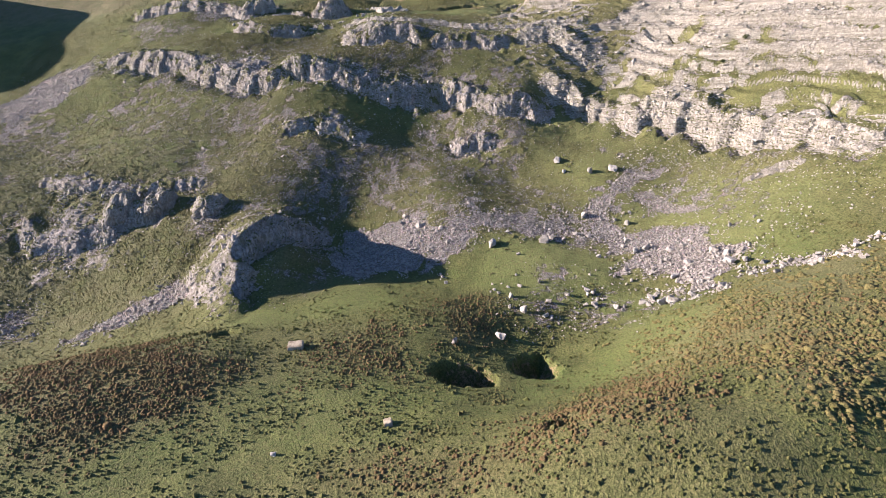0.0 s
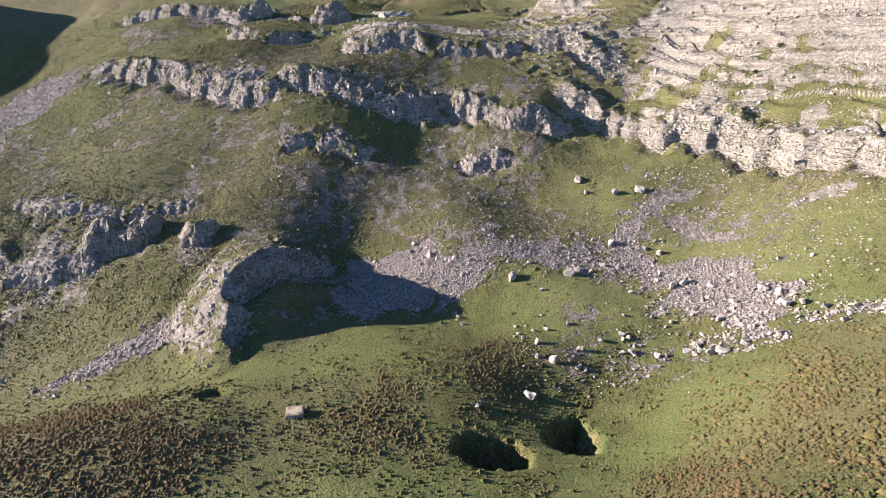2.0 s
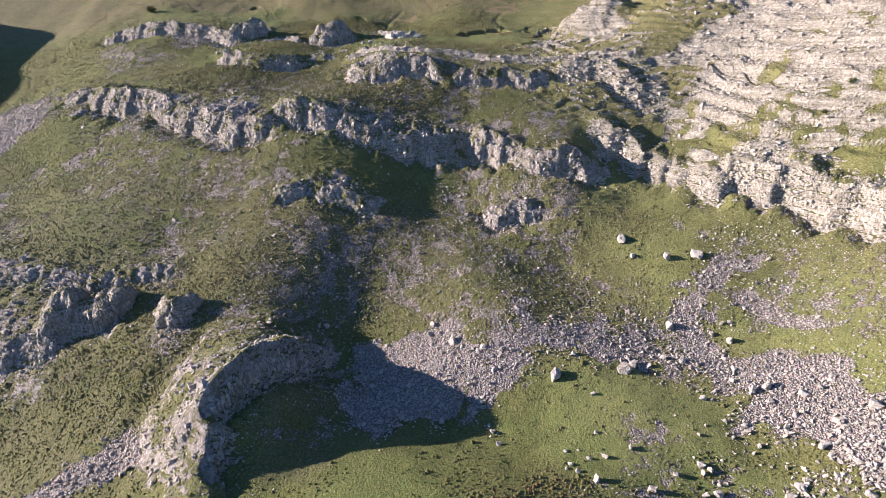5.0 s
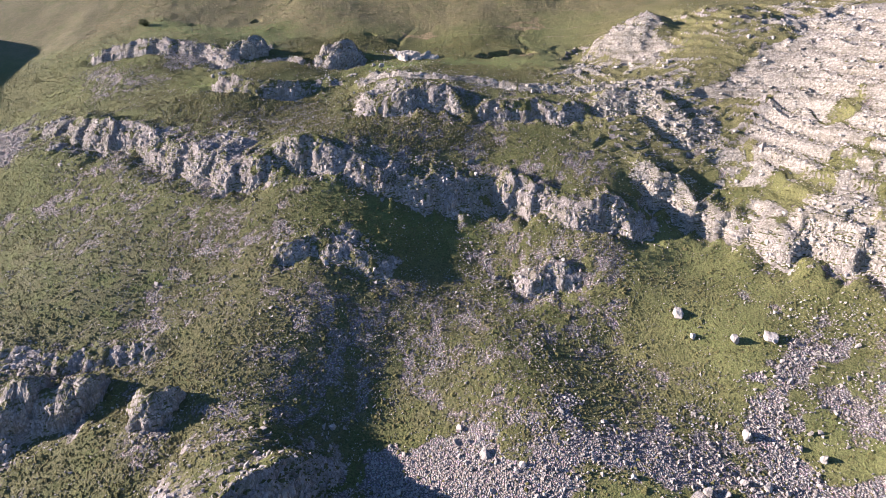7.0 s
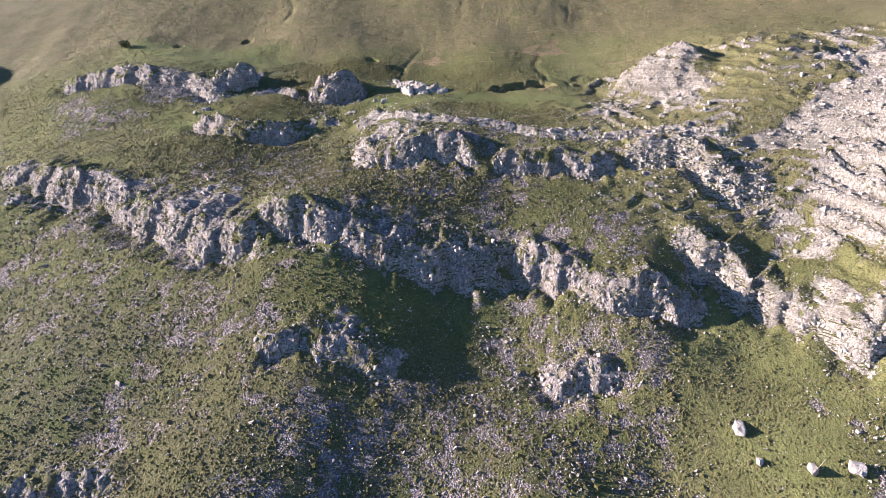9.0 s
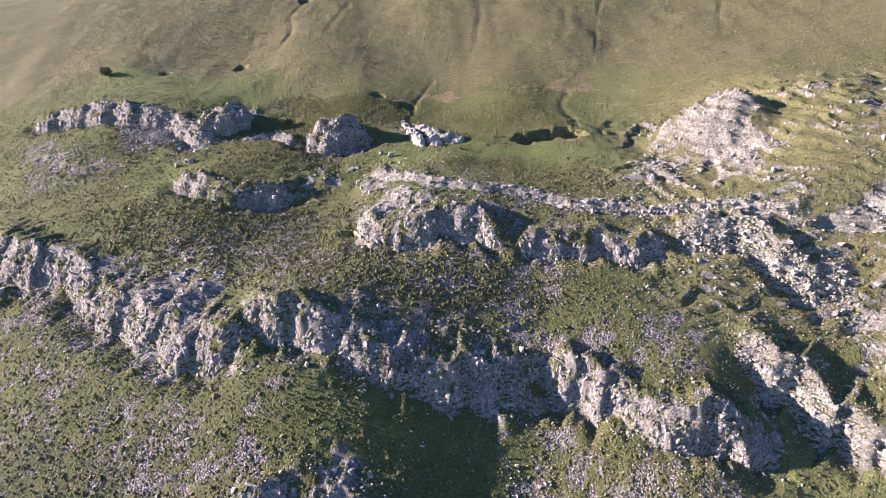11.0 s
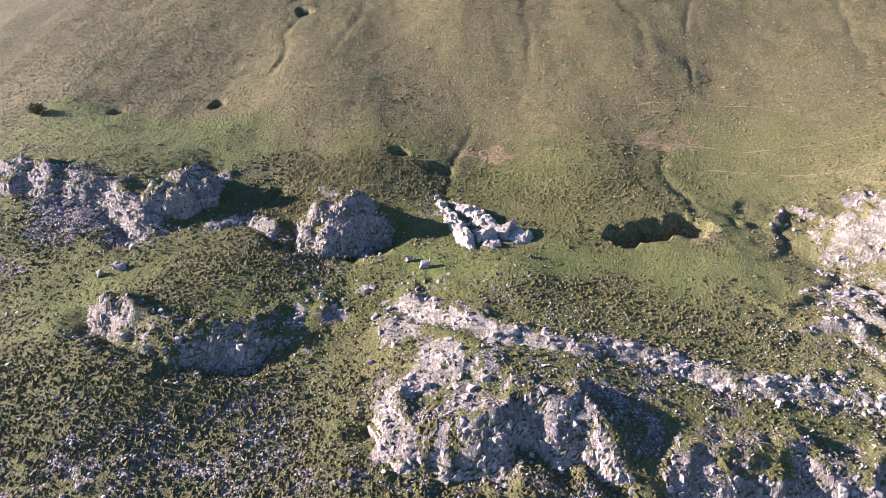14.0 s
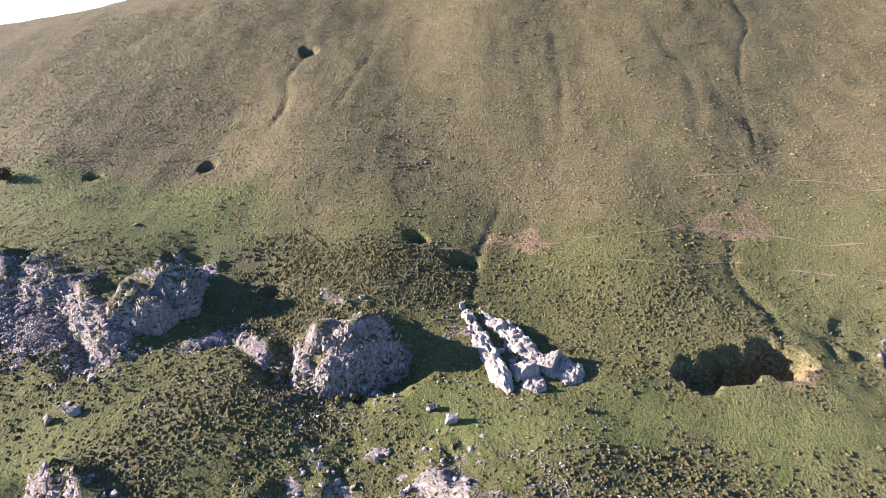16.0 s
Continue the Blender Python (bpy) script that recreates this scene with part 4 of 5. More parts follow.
def on_grid(table, x, y):
    """Reads a table of the grid at places of the plan."""
    x, y = np.asarray(x, float), np.asarray(y, float)
    i, j = np.clip(np.searchsorted(GX, x) - 1, 0, len(GX) - 2), np.clip(np.searchsorted(GY, y) - 1, 0, len(GY) - 2)
    a, b = (x - GX[i]) / (GX[i + 1] - GX[i]), (y - GY[j]) / (GY[j + 1] - GY[j])
    return table[i, j] * (1 - a) * (1 - b) + table[i + 1, j] * a * (1 - b) + table[i, j + 1] * (1 - a) * b + table[i + 1, j + 1] * a * b


# ---- loose stones, tufts and shrubs: too many to count ----
rng = np.random.default_rng(7)


def hull_stone(seed, points=14, flat=1.0, boxy=0.5):
    """One angular stone of about unit size as vertices and triangles."""
    r = np.random.default_rng(seed)
    v = r.normal(size=(points, 3))
    v /= np.linalg.norm(v, axis=1)[:, None]
    v = v / np.max(np.abs(v), axis=1)[:, None] ** boxy * r.uniform(0.78, 1.0, (points, 1)) * 0.5
    v *= np.array([1.0, r.uniform(0.7, 1.0), flat])
    bm = bmesh.new()
    for p in v:
        bm.verts.new(p)
    out = bmesh.ops.convex_hull(bm, input=bm.verts)
    bmesh.ops.delete(bm, geom=[g for g in out["geom_interior"] if isinstance(g, bmesh.types.BMVert)], context="VERTS")
    bmesh.ops.triangulate(bm, faces=bm.faces)
    bm.verts.index_update()
    V = np.array([q.co[:] for q in bm.verts])
    F = np.array([[q.index for q in f.verts] for f in bm.faces])
    bm.free()
    return V, F


def jointed_block(seed, flat=1.0):
    """A block split along joints: a box with uneven corners, some of them knocked off."""
    r = np.random.default_rng(seed)
    pts = []
    for sx in (-1, 1):
        for sy in (-1, 1):
            for sz in (-1, 1):
                p = np.array([sx, sy, sz]) * 0.5 * r.uniform(0.45, 1.0, 3)
                if r.random() < 0.5:
                    cut = r.uniform(0.15, 0.4)
                    pts += [p - np.array([sx, 0, 0]) * cut, p - np.array([0, sy, 0]) * cut, p - np.array([0, 0, sz]) * cut]
                else:
                    pts.append(p)
    bm = bmesh.new()
    for p in pts:
        bm.verts.new(p * np.array([1, 1, flat]))
    bmesh.ops.convex_hull(bm, input=bm.verts)
    bmesh.ops.triangulate(bm, faces=bm.faces)
    bm.verts.index_update()
    V, F = np.array([q.co[:] for q in bm.verts]), np.array([[q.index for q in f.verts] for f in bm.faces])
    bm.free()
    return V, F


def tuft(seed, ring=4):
    """A ragged low cushion of heath or grass, as vertices and triangles."""
    r = np.random.default_rng(seed)
    rows = [(0.52, -0.08), (0.36, 0.30)]
    V = [[rad * math.cos(2 * math.pi * (k + 0.5 * i) / ring) * r.uniform(0.72, 1.25), rad * math.sin(2 * math.pi * (k + 0.5 * i) / ring) * r.uniform(0.72, 1.25), h * r.uniform(0.75, 1.3)]
         for i, (rad, h) in enumerate(rows) for k in range(ring)]
    V.append([r.uniform(-0.1, 0.1), r.uniform(-0.1, 0.1), 0.46])
    F = []
    for i in range(1):
        for k in range(ring):
            a, b, c, d = i * ring + k, i * ring + (k + 1) % ring, (i + 1) * ring + k, (i + 1) * ring + (k + 1) % ring
            F += [[a, b, c], [b, d, c]]
    F += [[ring + k, ring + (k + 1) % ring, 2 * ring] for k in range(ring)]
    return np.array(V), np.array(F)


def sprig(seed, ring=5):
    """A small ragged tuft: a leaning five-sided peak."""
    r = np.random.default_rng(seed)
    V = [[0.5 * math.cos(2 * math.pi * k / ring) * r.uniform(0.6, 1.3), 0.5 * math.sin(2 * math.pi * k / ring) * r.uniform(0.6, 1.3), r.uniform(-0.1, 0.06)] for k in range(ring)]
    V.append([r.uniform(-0.2, 0.2), r.uniform(-0.2, 0.2), r.uniform(0.38, 0.55)])
    return np.array(V), np.array([[k, (k + 1) % ring, ring] for k in range(ring)])


def strewn(name, shapes, x, y, size, sink, material, smooth=False, lean=0.35, high=None, zoff=None):
    """All pieces of one kind of litter, joined into one mesh."""
    n = len(x)
    z = on_grid(Z, x, y)
    which = rng.integers(0, len(shapes), n)
    turn, tx, ty = rng.uniform(0, 6.283, n), rng.normal(0, lean, n), rng.normal(0, lean, n)
    high = np.ones(n) if high is None else high
    verts, faces, base = [], [], 0
    for k, (V, F) in enumerate(shapes):
        pick = np.nonzero(which == k)[0]
        if not len(pick):
            continue
        c, s = np.cos(turn[pick])[:, None], np.sin(turn[pick])[:, None]
        vx, vy, vz = V[:, 0][None], V[:, 1][None], V[:, 2][None] * high[pick][:, None]
        vz2 = vz + vx * tx[pick][:, None] + vy * ty[pick][:, None]
        px, py = vx * c - vy * s, vx * s + vy * c
        sz = size[pick][:, None]
        P = np.stack([px * sz + x[pick][:, None], py * sz + y[pick][:, None], vz2 * sz + (z[pick] + sink * size[pick])[:, None]], -1)
        verts.append(P.reshape(-1, 3))
        faces.append((F[None] + (np.arange(len(pick)) * len(V))[:, None, None] + base).reshape(-1, 3))
        base += len(pick) * len(V)
    co, tri = np.concatenate(verts), np.concatenate(faces)
    me = bpy.data.meshes.new(name)
    me.vertices.add(len(co))
    me.vertices.foreach_set("co", co.astype(np.float32).ravel())
    me.loops.add(tri.size)
    me.loops.foreach_set("vertex_index", tri.astype(np.int32).ravel())
    me.polygons.add(len(tri))
    me.polygons.foreach_set("loop_start", np.arange(0, tri.size, 3, dtype=np.int32))
    me.polygons.foreach_set("use_smooth", np.full(len(tri), smooth))
    me.update()
    me.materials.append(material)
    return new(name, me)


def spread(density, count, x0=-170, x1=108, y0=48, y1=300):
    """Places strewn by a table of density on the grid; rejects until about count tries are spent."""
    x, y = rng.uniform(x0, x1, count), rng.uniform(y0, y1, count)
    keep = rng.uniform(0, 1, count) < on_grid(density, x, y)
    return x[keep], y[keep]


small_stones = [hull_stone(100 + k, 8, 0.7) for k in range(8)]
pebbles = [hull_stone(150 + k, 6, 0.75) for k in range(8)]
mid_stones = [hull_stone(200 + k, 14, 0.75) for k in range(10)]
slabs = [jointed_block(300 + k, 0.4) for k in range(10)]
blocks = [jointed_block(400 + k, 1.3) for k in range(12)]
tufts = [tuft(500 + k) for k in range(8)]
sprigs = [sprig(520 + k) for k in range(10)]

EAST = ramp(-5, 40, MX) * ramp(188, 212, MY)
clump = fbm(MX / 5.0, MY / 5.0, 3, 81)
fine = fbm(MX / 1.6, MY / 1.6, 2, 82)
sc, rb = SHARE["scree"], SHARE["rubble"]

# rubble tongues: close-lying stones
x, y = spread(np.clip(sc * 0.95 * (0.75 + 0.8 * fine), 0, 1), 520000)
tagged(strewn("scree", small_stones, x, y, rng.lognormal(-1.1, 0.4, len(x)) * (1 + 0.7 * (1 - ramp(98, 128, y))), 0.16, scree_mat), "pinkish grey limestone scree lying close on the slope", "scree", kind="stuff")
# larger stones in them
x, y = spread(np.clip(sc * (0.5 + clump), 0, 1) * ramp(80, 110, MY), 16000)
nearest = np.nonzero((x > 36) & (x < 62) & (y < 132) & (y > 96))[0][:300]
single = [(float(x[i]), float(y[i])) for i in nearest]
x, y = np.delete(x, nearest), np.delete(y, nearest)
tagged(strewn("scree_blocks", mid_stones, x, y, rng.lognormal(-0.4, 0.34, len(x)) * (1 + 0.7 * (1 - ramp(98, 128, y))), 0.2, scree_mat), "larger pale limestone blocks within the scree", "scree", kind="stuff")
# stones strewn over the grass of the slopes
slope = ramp(118, 150, MY) * (1 - ramp(262, 282, MY))
skirt = ramp(0.06, 0.3, ROCK) * (1 - ramp(0.5, 0.8, ROCK))
d = np.clip(0.3 * skirt * (0.6 + clump + fine) + rb * 0.8 * (0.75 + clump + fine) + 0.30 * slope * np.clip(0.35 + clump * 1.6, 0, 1), 0, 1) * (1 - 0.75 * SHARE["lush"]) * (1 - 0.65 * ramp(232, 244, MY) * ramp(-25, -5, MX))
x, y = spread(d, 370000)
tagged(strewn("field_stones", pebbles, x, y, rng.lognormal(-1.3, 0.42, len(x)), 0.1, field_mat), "small weathered limestone stones strewn over the grass", "stones", kind="stuff")
# broken rock on the bands and bare patches
x, y = spread(np.clip(bare * ramp(0.2, 0.55, bare) * 0.42 * (1 - 0.8 * SHARE["pale"] * (MX > 35)), 0, 1), 150000)
tagged(strewn("broken_rock", blocks, x, y, np.minimum(rng.lognormal(-0.9, 0.42, len(x)), 1.1), -0.12, stone_mat, lean=0.2, high=rng.uniform(0.6, 1.5, len(x))), "broken upright blocks of grey limestone on the ledges", "rock", kind="stuff")
x, y = spread(np.clip(bare * ramp(0.25, 0.6, bare) * (0.30 + 0.25 * white_slope(MX, MY)) * SHARE["pale"], 0, 1), 150000)
tagged(strewn("bedded_rock", slabs, x, y, np.minimum(rng.lognormal(-0.6, 0.5, len(x)), 1.5), -0.06, pale_stone_mat, lean=0.08), "bedded slabs of pale cream limestone on the ledges", "rock", kind="stuff")
# brown heath and green tussocks of the near slope
near = 1 - ramp(100, 122, MY - 0.12 * MX)
d = np.clip(near * (0.27 + 0.65 * SHARE["heath"] + 0.55 * clump - 0.2 * SHARE["lush"]) * (1 - sc), 0, 1)
x, y = spread(d, 200000, y0=40, y1=130)
brown = on_grid(SHARE["heath"], x, y) * 0.75 > rng.uniform(0, 1, len(x))
tagged(strewn("heath", tufts, x[brown], y[brown], rng.lognormal(-0.98, 0.3, brown.sum()), 0.0, heath_mat, True, 0.15), "russet brown heath cushions on the grassy slope", "heath", kind="stuff")
tagged(strewn("tussocks", sprigs, x[~brown], y[~brown], rng.lognormal(-1.05, 0.36, (~brown).sum()), 0.0, tussock_mat, False, 0.15), "olive green grass tussocks on the grassy slope", "grass", kind="stuff")
# rounded golden tussocks on the knoll beside the hollows
d = np.clip(ramp(26, 36, MX + 0.25 * (MY - 70)) * (1 - ramp(84, 96, MY - 0.25 * MX + 10)) * (0.25 + 0.55 * clump), 0, 1)
x, y = spread(d, 17000, x0=24, x1=75, y0=46, y1=100)
tagged(strewn("hummocks", tufts, x, y, rng.lognormal(-0.42, 0.3, len(x)), 0.0, hummock_mat, True, 0.15, rng.uniform(0.35, 0.65, len(x))), "rounded golden olive grass hummocks on the knoll", "grass", kind="stuff")
# pale stones showing through the turf of the eastern slope
d = ramp(46, 58, MX) * ramp(104, 116, MY) * (1 - ramp(160, 172, MY)) * np.clip(0.45 + 0.8 * clump, 0, 1)
x, y = spread(d, 4200, x0=44, x1=100, y0=100, y1=172)
tagged(strewn("pale_stones", mid_stones, x, y, rng.lognormal(-1.0, 0.36, len(x)), 0.05, pale_stone_mat), "small pale stones showing through the green slope", "stones", kind="stuff")
# dark low shrubs of the upper shelves and the slope between the bands
even = 0.75 + 0.5 * clump
upper = ramp(112, 135, MY) * (1 - ramp(272, 296, MY))
d = np.clip(0.85 * SHARE["shrub"] * even + (0.46 + 0.2 * ramp(125, 140, MY) * (1 - ramp(185, 200, MY)) * (1 - ramp(20, 45, MX))) * upper * even, 0, 1)
d = np.clip(d + 0.4 * ramp(-38, -56, MX) * ramp(98, 112, MY) * (1 - ramp(150, 165, MY)) * even, 0, 1)
d = d * (1 - 0.9 * sc) * (1 - (0.72 + 0.26 * ramp(225, 240, MY)) * SHARE["lush"]) * (1 - 0.4 * EAST) * (1 - 0.25 * rb) * (1 - 0.85 * ramp(0.35, 0.6, bare))
x, y = spread(d, 460000, y0=98)
tagged(strewn("low_shrubs", sprigs, x, y, rng.lognormal(-0.9, 0.34, len(x)), 0.0, shrub_mat, False, 0.2, rng.uniform(0.45, 0.9, len(x)) * (1 + 0.5 * on_grid(SHARE["shrub"], x, y))), "dark green low shrubs and heather on the shelves", "shrubs", kind="stuff")


# dry grass tufts of the hill above
d = np.clip(0.55 + 0.5 * clump, 0, 1) * ramp(278, 300, MY)
x, y = spread(d, 85000, x0=-150, x1=108, y0=280, y1=400)
tagged(strewn("hill_grass", sprigs, x, y, rng.lognormal(-0.75, 0.32, len(x)), 0.0, hill_grass_mat, False, 0.2, rng.uniform(0.3, 0.6, len(x))), "dry olive and straw grass tufts on the hillside", "grass", kind="stuff")


# ---- rock bands: each a thing with the blocks of its face as parts ----
def mesh_of(name, V, F, material, smooth=False):
    me = bpy.data.meshes.new(name)
    me.from_pydata(V.tolist(), [], F.tolist())
    me.polygons.foreach_set("use_smooth", np.full(len(F), smooth))
    me.update()
    me.materials.append(material)
    return me


face_meshes = {0: [mesh_of("rock", *jointed_block(600 + k), stone_mat) for k in range(10)],
               1: [mesh_of("rock", *jointed_block(620 + k), pale_stone_mat) for k in range(8)]}


def at_length(line, m):
    for (ax, ay), (bx, by) in zip(line, line[1:]):
        n = math.dist((ax, ay), (bx, by))
        if m <= n:
            return ax + (bx - ax) * m / n, ay + (by - ay) * m / n, (bx - ax) / n, (by - ay) / n
        m -= n
    return bx, by, (bx - ax) / n, (by - ay) / n


def block_relief(x, y, z, size, tall, turn, seed):
    """How far the blocks of a jointed rock stand out, -0.5 to 0.5: each block is one flat facet with its own lean."""
    c, s = math.cos(turn), math.sin(turn)
    a, b, h = (x * c + y * s) / size, (y * c - x * s) / size, z / tall
    a = a + 0.35 * vnoise(b * 0.7 + 3, h * 0.6, seed) + 0.5 * (hash01(np.floor(h), np.full(h.shape, 5), seed) - 0.5)
    b = b + 0.35 * vnoise(a * 0.7 + 9, h * 0.6, seed + 1)
    h = h + 0.4 * vnoise(a * 0.5, b * 0.5, seed + 2)
    ia, ib, ih = np.floor(a), np.floor(b), np.floor(h)
    one, two, three = hash01(ia + 131 * ih, ib, seed + 3), hash01(ia + 131 * ih, ib, seed + 4), hash01(ia + 131 * ih, ib, seed + 5)
    fa, fh = a - ia - 0.5, h - ih - 0.5
    edge = np.minimum(0.5 - np.abs(fa), 0.5 - np.abs(fh))
    return one - 0.5 + 0.7 * (two - 0.5) * fa + 0.6 * (three - 0.75) * fh - 0.35 * (1 - ramp(0.0, 0.12, edge))


def blurred(table, times):
    for _ in range(times):
        table = table.copy()
        table[1:-1] = (table[:-2] + 2 * table[1:-1] + table[2:]) / 4
        table[:, 1:-1] = (table[:, :-2] + 2 * table[:, 1:-1] + table[:, 2:]) / 4
    return table


SMOOTH = blurred(Z, 3)
SLOPE_X, SLOPE_Y = np.gradient(SMOOTH, GX, GY)


def face_mesh(spec, pale, step=0.27):
    """The broken face of a band, laid over the steep part of the ground along its line."""
    line, high, reach, taper, seed = spec
    total = sum(math.dist(a, b) for a, b in zip(line, line[1:]))
    ms = np.arange(0, total, step)
    spots = np.array([at_length(line, min(m, total - 0.01)) for m in ms])
    wide = int(4 / step)
    core = np.ones(2 * wide + 1) / (2 * wide + 1)
    tx, ty = (np.convolve(np.pad(spots[:, k], wide, "edge"), core, "valid") for k in (2, 3))
    n = np.hypot(tx, ty)
    tx, ty = tx / n, ty / n
    half = min(8.0, 2.5 + 0.95 * high)
    ds = np.arange(-half, half, 0.12)
    PX, PY = spots[:, :1] - ty[:, None] * ds, spots[:, 1:2] + tx[:, None] * ds
    PZ = on_grid(SMOOTH, PX, PY)
    arc = np.concatenate([np.zeros((len(ms), 1)), np.cumsum(np.hypot(np.diff(PZ, axis=1), 0.12), 1)], 1)
    rows = int(arc[:, -1].mean() / step)
    D = np.array([np.interp(np.linspace(0, a[-1], rows), a, ds) for a in arc])
    X, Y = spots[:, :1] - ty[:, None] * D, spots[:, 1:2] + tx[:, None] * D
    zz = on_grid(SMOOTH, X, Y)
    gx, gy = on_grid(SLOPE_X, X, Y), on_grid(SLOPE_Y, X, Y)
    slope = np.hypot(gx, gy)
    k = np.sqrt(1 + slope ** 2)
    nx, ny, nz = -gx / k, -gy / k, 1 / k
    ends = (ramp(0, 0.5 * taper, ms / total) * ramp(0, 0.5 * taper, 1 - ms / total))[:, None]
    torn = fbm(X / 3.0, Y / 3.0 + zz / 4.0, 4, seed + 90, 0.65)
    w = ramp(0.5, 1.2, slope + 1.3 * torn) * ends * ramp(0, 0.12, (np.arange(rows) / rows))[None] * ramp(0, 0.12, 1 - np.arange(rows) / rows)[None]
    flat = 0.38 if pale else 1.6
    turn = 0.45
    broad = 4.0 if pale else 2.4
    out = 0.45 * block_relief(X, Y, zz, broad, 2.1 * flat, turn, seed + 100) + 0.32 * block_relief(X, Y, zz, 0.45 * broad, 0.95 * flat, turn + 0.25, seed + 110) + 0.28 * block_relief(X, Y, zz, 0.55, 0.55 * flat, turn - 0.2, seed + 120)
    off = -0.30 + w * (0.38 + (1.9 if seed in (13, 17) else 0.85) * out * min(1.0, 0.4 + high / 8))
    V = np.stack([X + nx * off, Y + ny * off, zz + nz * off], -1).reshape(-1, 3)
    i = np.arange(len(ms) * rows).reshape(len(ms), rows)
    quads = np.stack([i[:-1, :-1], i[1:, :-1], i[1:, 1:], i[:-1, 1:]], -1).reshape(-1, 4)
    keep = w.ravel()[quads].max(1) > 0.05
    quads = quads[keep]
    used = np.zeros(len(V), bool)
    used[quads.ravel()] = True
    index = np.cumsum(used) - 1
    me = bpy.data.meshes.new("face")
    me.from_pydata(V[used].tolist(), [], index[quads].tolist())
    me.update()
    me.materials.append(cliff_mats[pale])
    return me


def rock_band(spec, label, pale):
    """Blocks set into the steepest part of a band, standing proud of it unevenly."""
    line, high, reach, taper, seed = spec
    r = random.Random(seed)
    total = sum(math.dist(a, b) for a, b in zip(line, line[1:]))
    mx, my, _, _ = at_length(line, total / 2)
    band = tagged(new("rock_band"), label, "cliff")
    band.location = (mx, my, float(on_grid(Z, mx, my)))
    face = new("face", face_mesh(spec, pale))
    face.parent = band
    face.matrix_parent_inverse = Matrix.Translation(-band.location)
    m = total * taper * 0.4
    while m < total * (1 - taper * 0.4):
        px, py, tx, ty = at_length(line, m)
        nx, ny = -ty, tx
        ds = np.arange(-4.5, 4.5, 0.3)
        zs = on_grid(Z, px + nx * ds, py + ny * ds)
        grow = zs[3:] - zs[:-3]
        k = int(grow.argmax())
        rise = float(grow[k])
        if rise > 0.9 and r.random() < 0.55:
            for level in range(1 if high < 3 else 2):
                d = ds[k] + 0.45 + 0.35 * level + r.uniform(-0.25, 0.35)
                x, y = px + nx * d, py + ny * d
                z = float(on_grid(Z, x, y))
                wide = r.uniform(0.35, 0.95) if not pale else r.uniform(0.5, 1.3)
                tall = wide * r.uniform(1.3, 2.8) if not pale else wide * r.uniform(0.4, 0.75)
                ob = new("rock", r.choice(face_meshes[pale]))
                ob.parent = band
                ob.matrix_parent_inverse = Matrix.Translation(-band.location)
                turn = math.degrees(math.atan2(ty, tx)) + r.uniform(-28, 28)
                ob.matrix_basis = pose(x, y, z - 0.30 * tall, r.uniform(-12, 12), r.uniform(-12, 12), turn) @ Matrix.Diagonal((wide, wide * r.uniform(0.8, 1.15), tall, 1))
        m += r.uniform(0.6, 1.5) * (0.6 if pale else 1.0)
    return band


PALE_BANDS = (4, 9, 10, 20)
for spec in BANDS:
    pale = 1 if spec[4] in PALE_BANDS else 0
    if spec[1] < 2:
        label = "low pale limestone ledge running across the grassy shelf"
    elif spec[1] > 5:
        label = ("tall cream limestone cliff band with grassy ledges" if pale else "tall fractured grey limestone cliff band with grassy brink")
    else:
        label = ("short cream limestone outcrop broken into blocks" if pale else "short weathered grey limestone outcrop in the grass")
    rock_band(spec, label, pale)


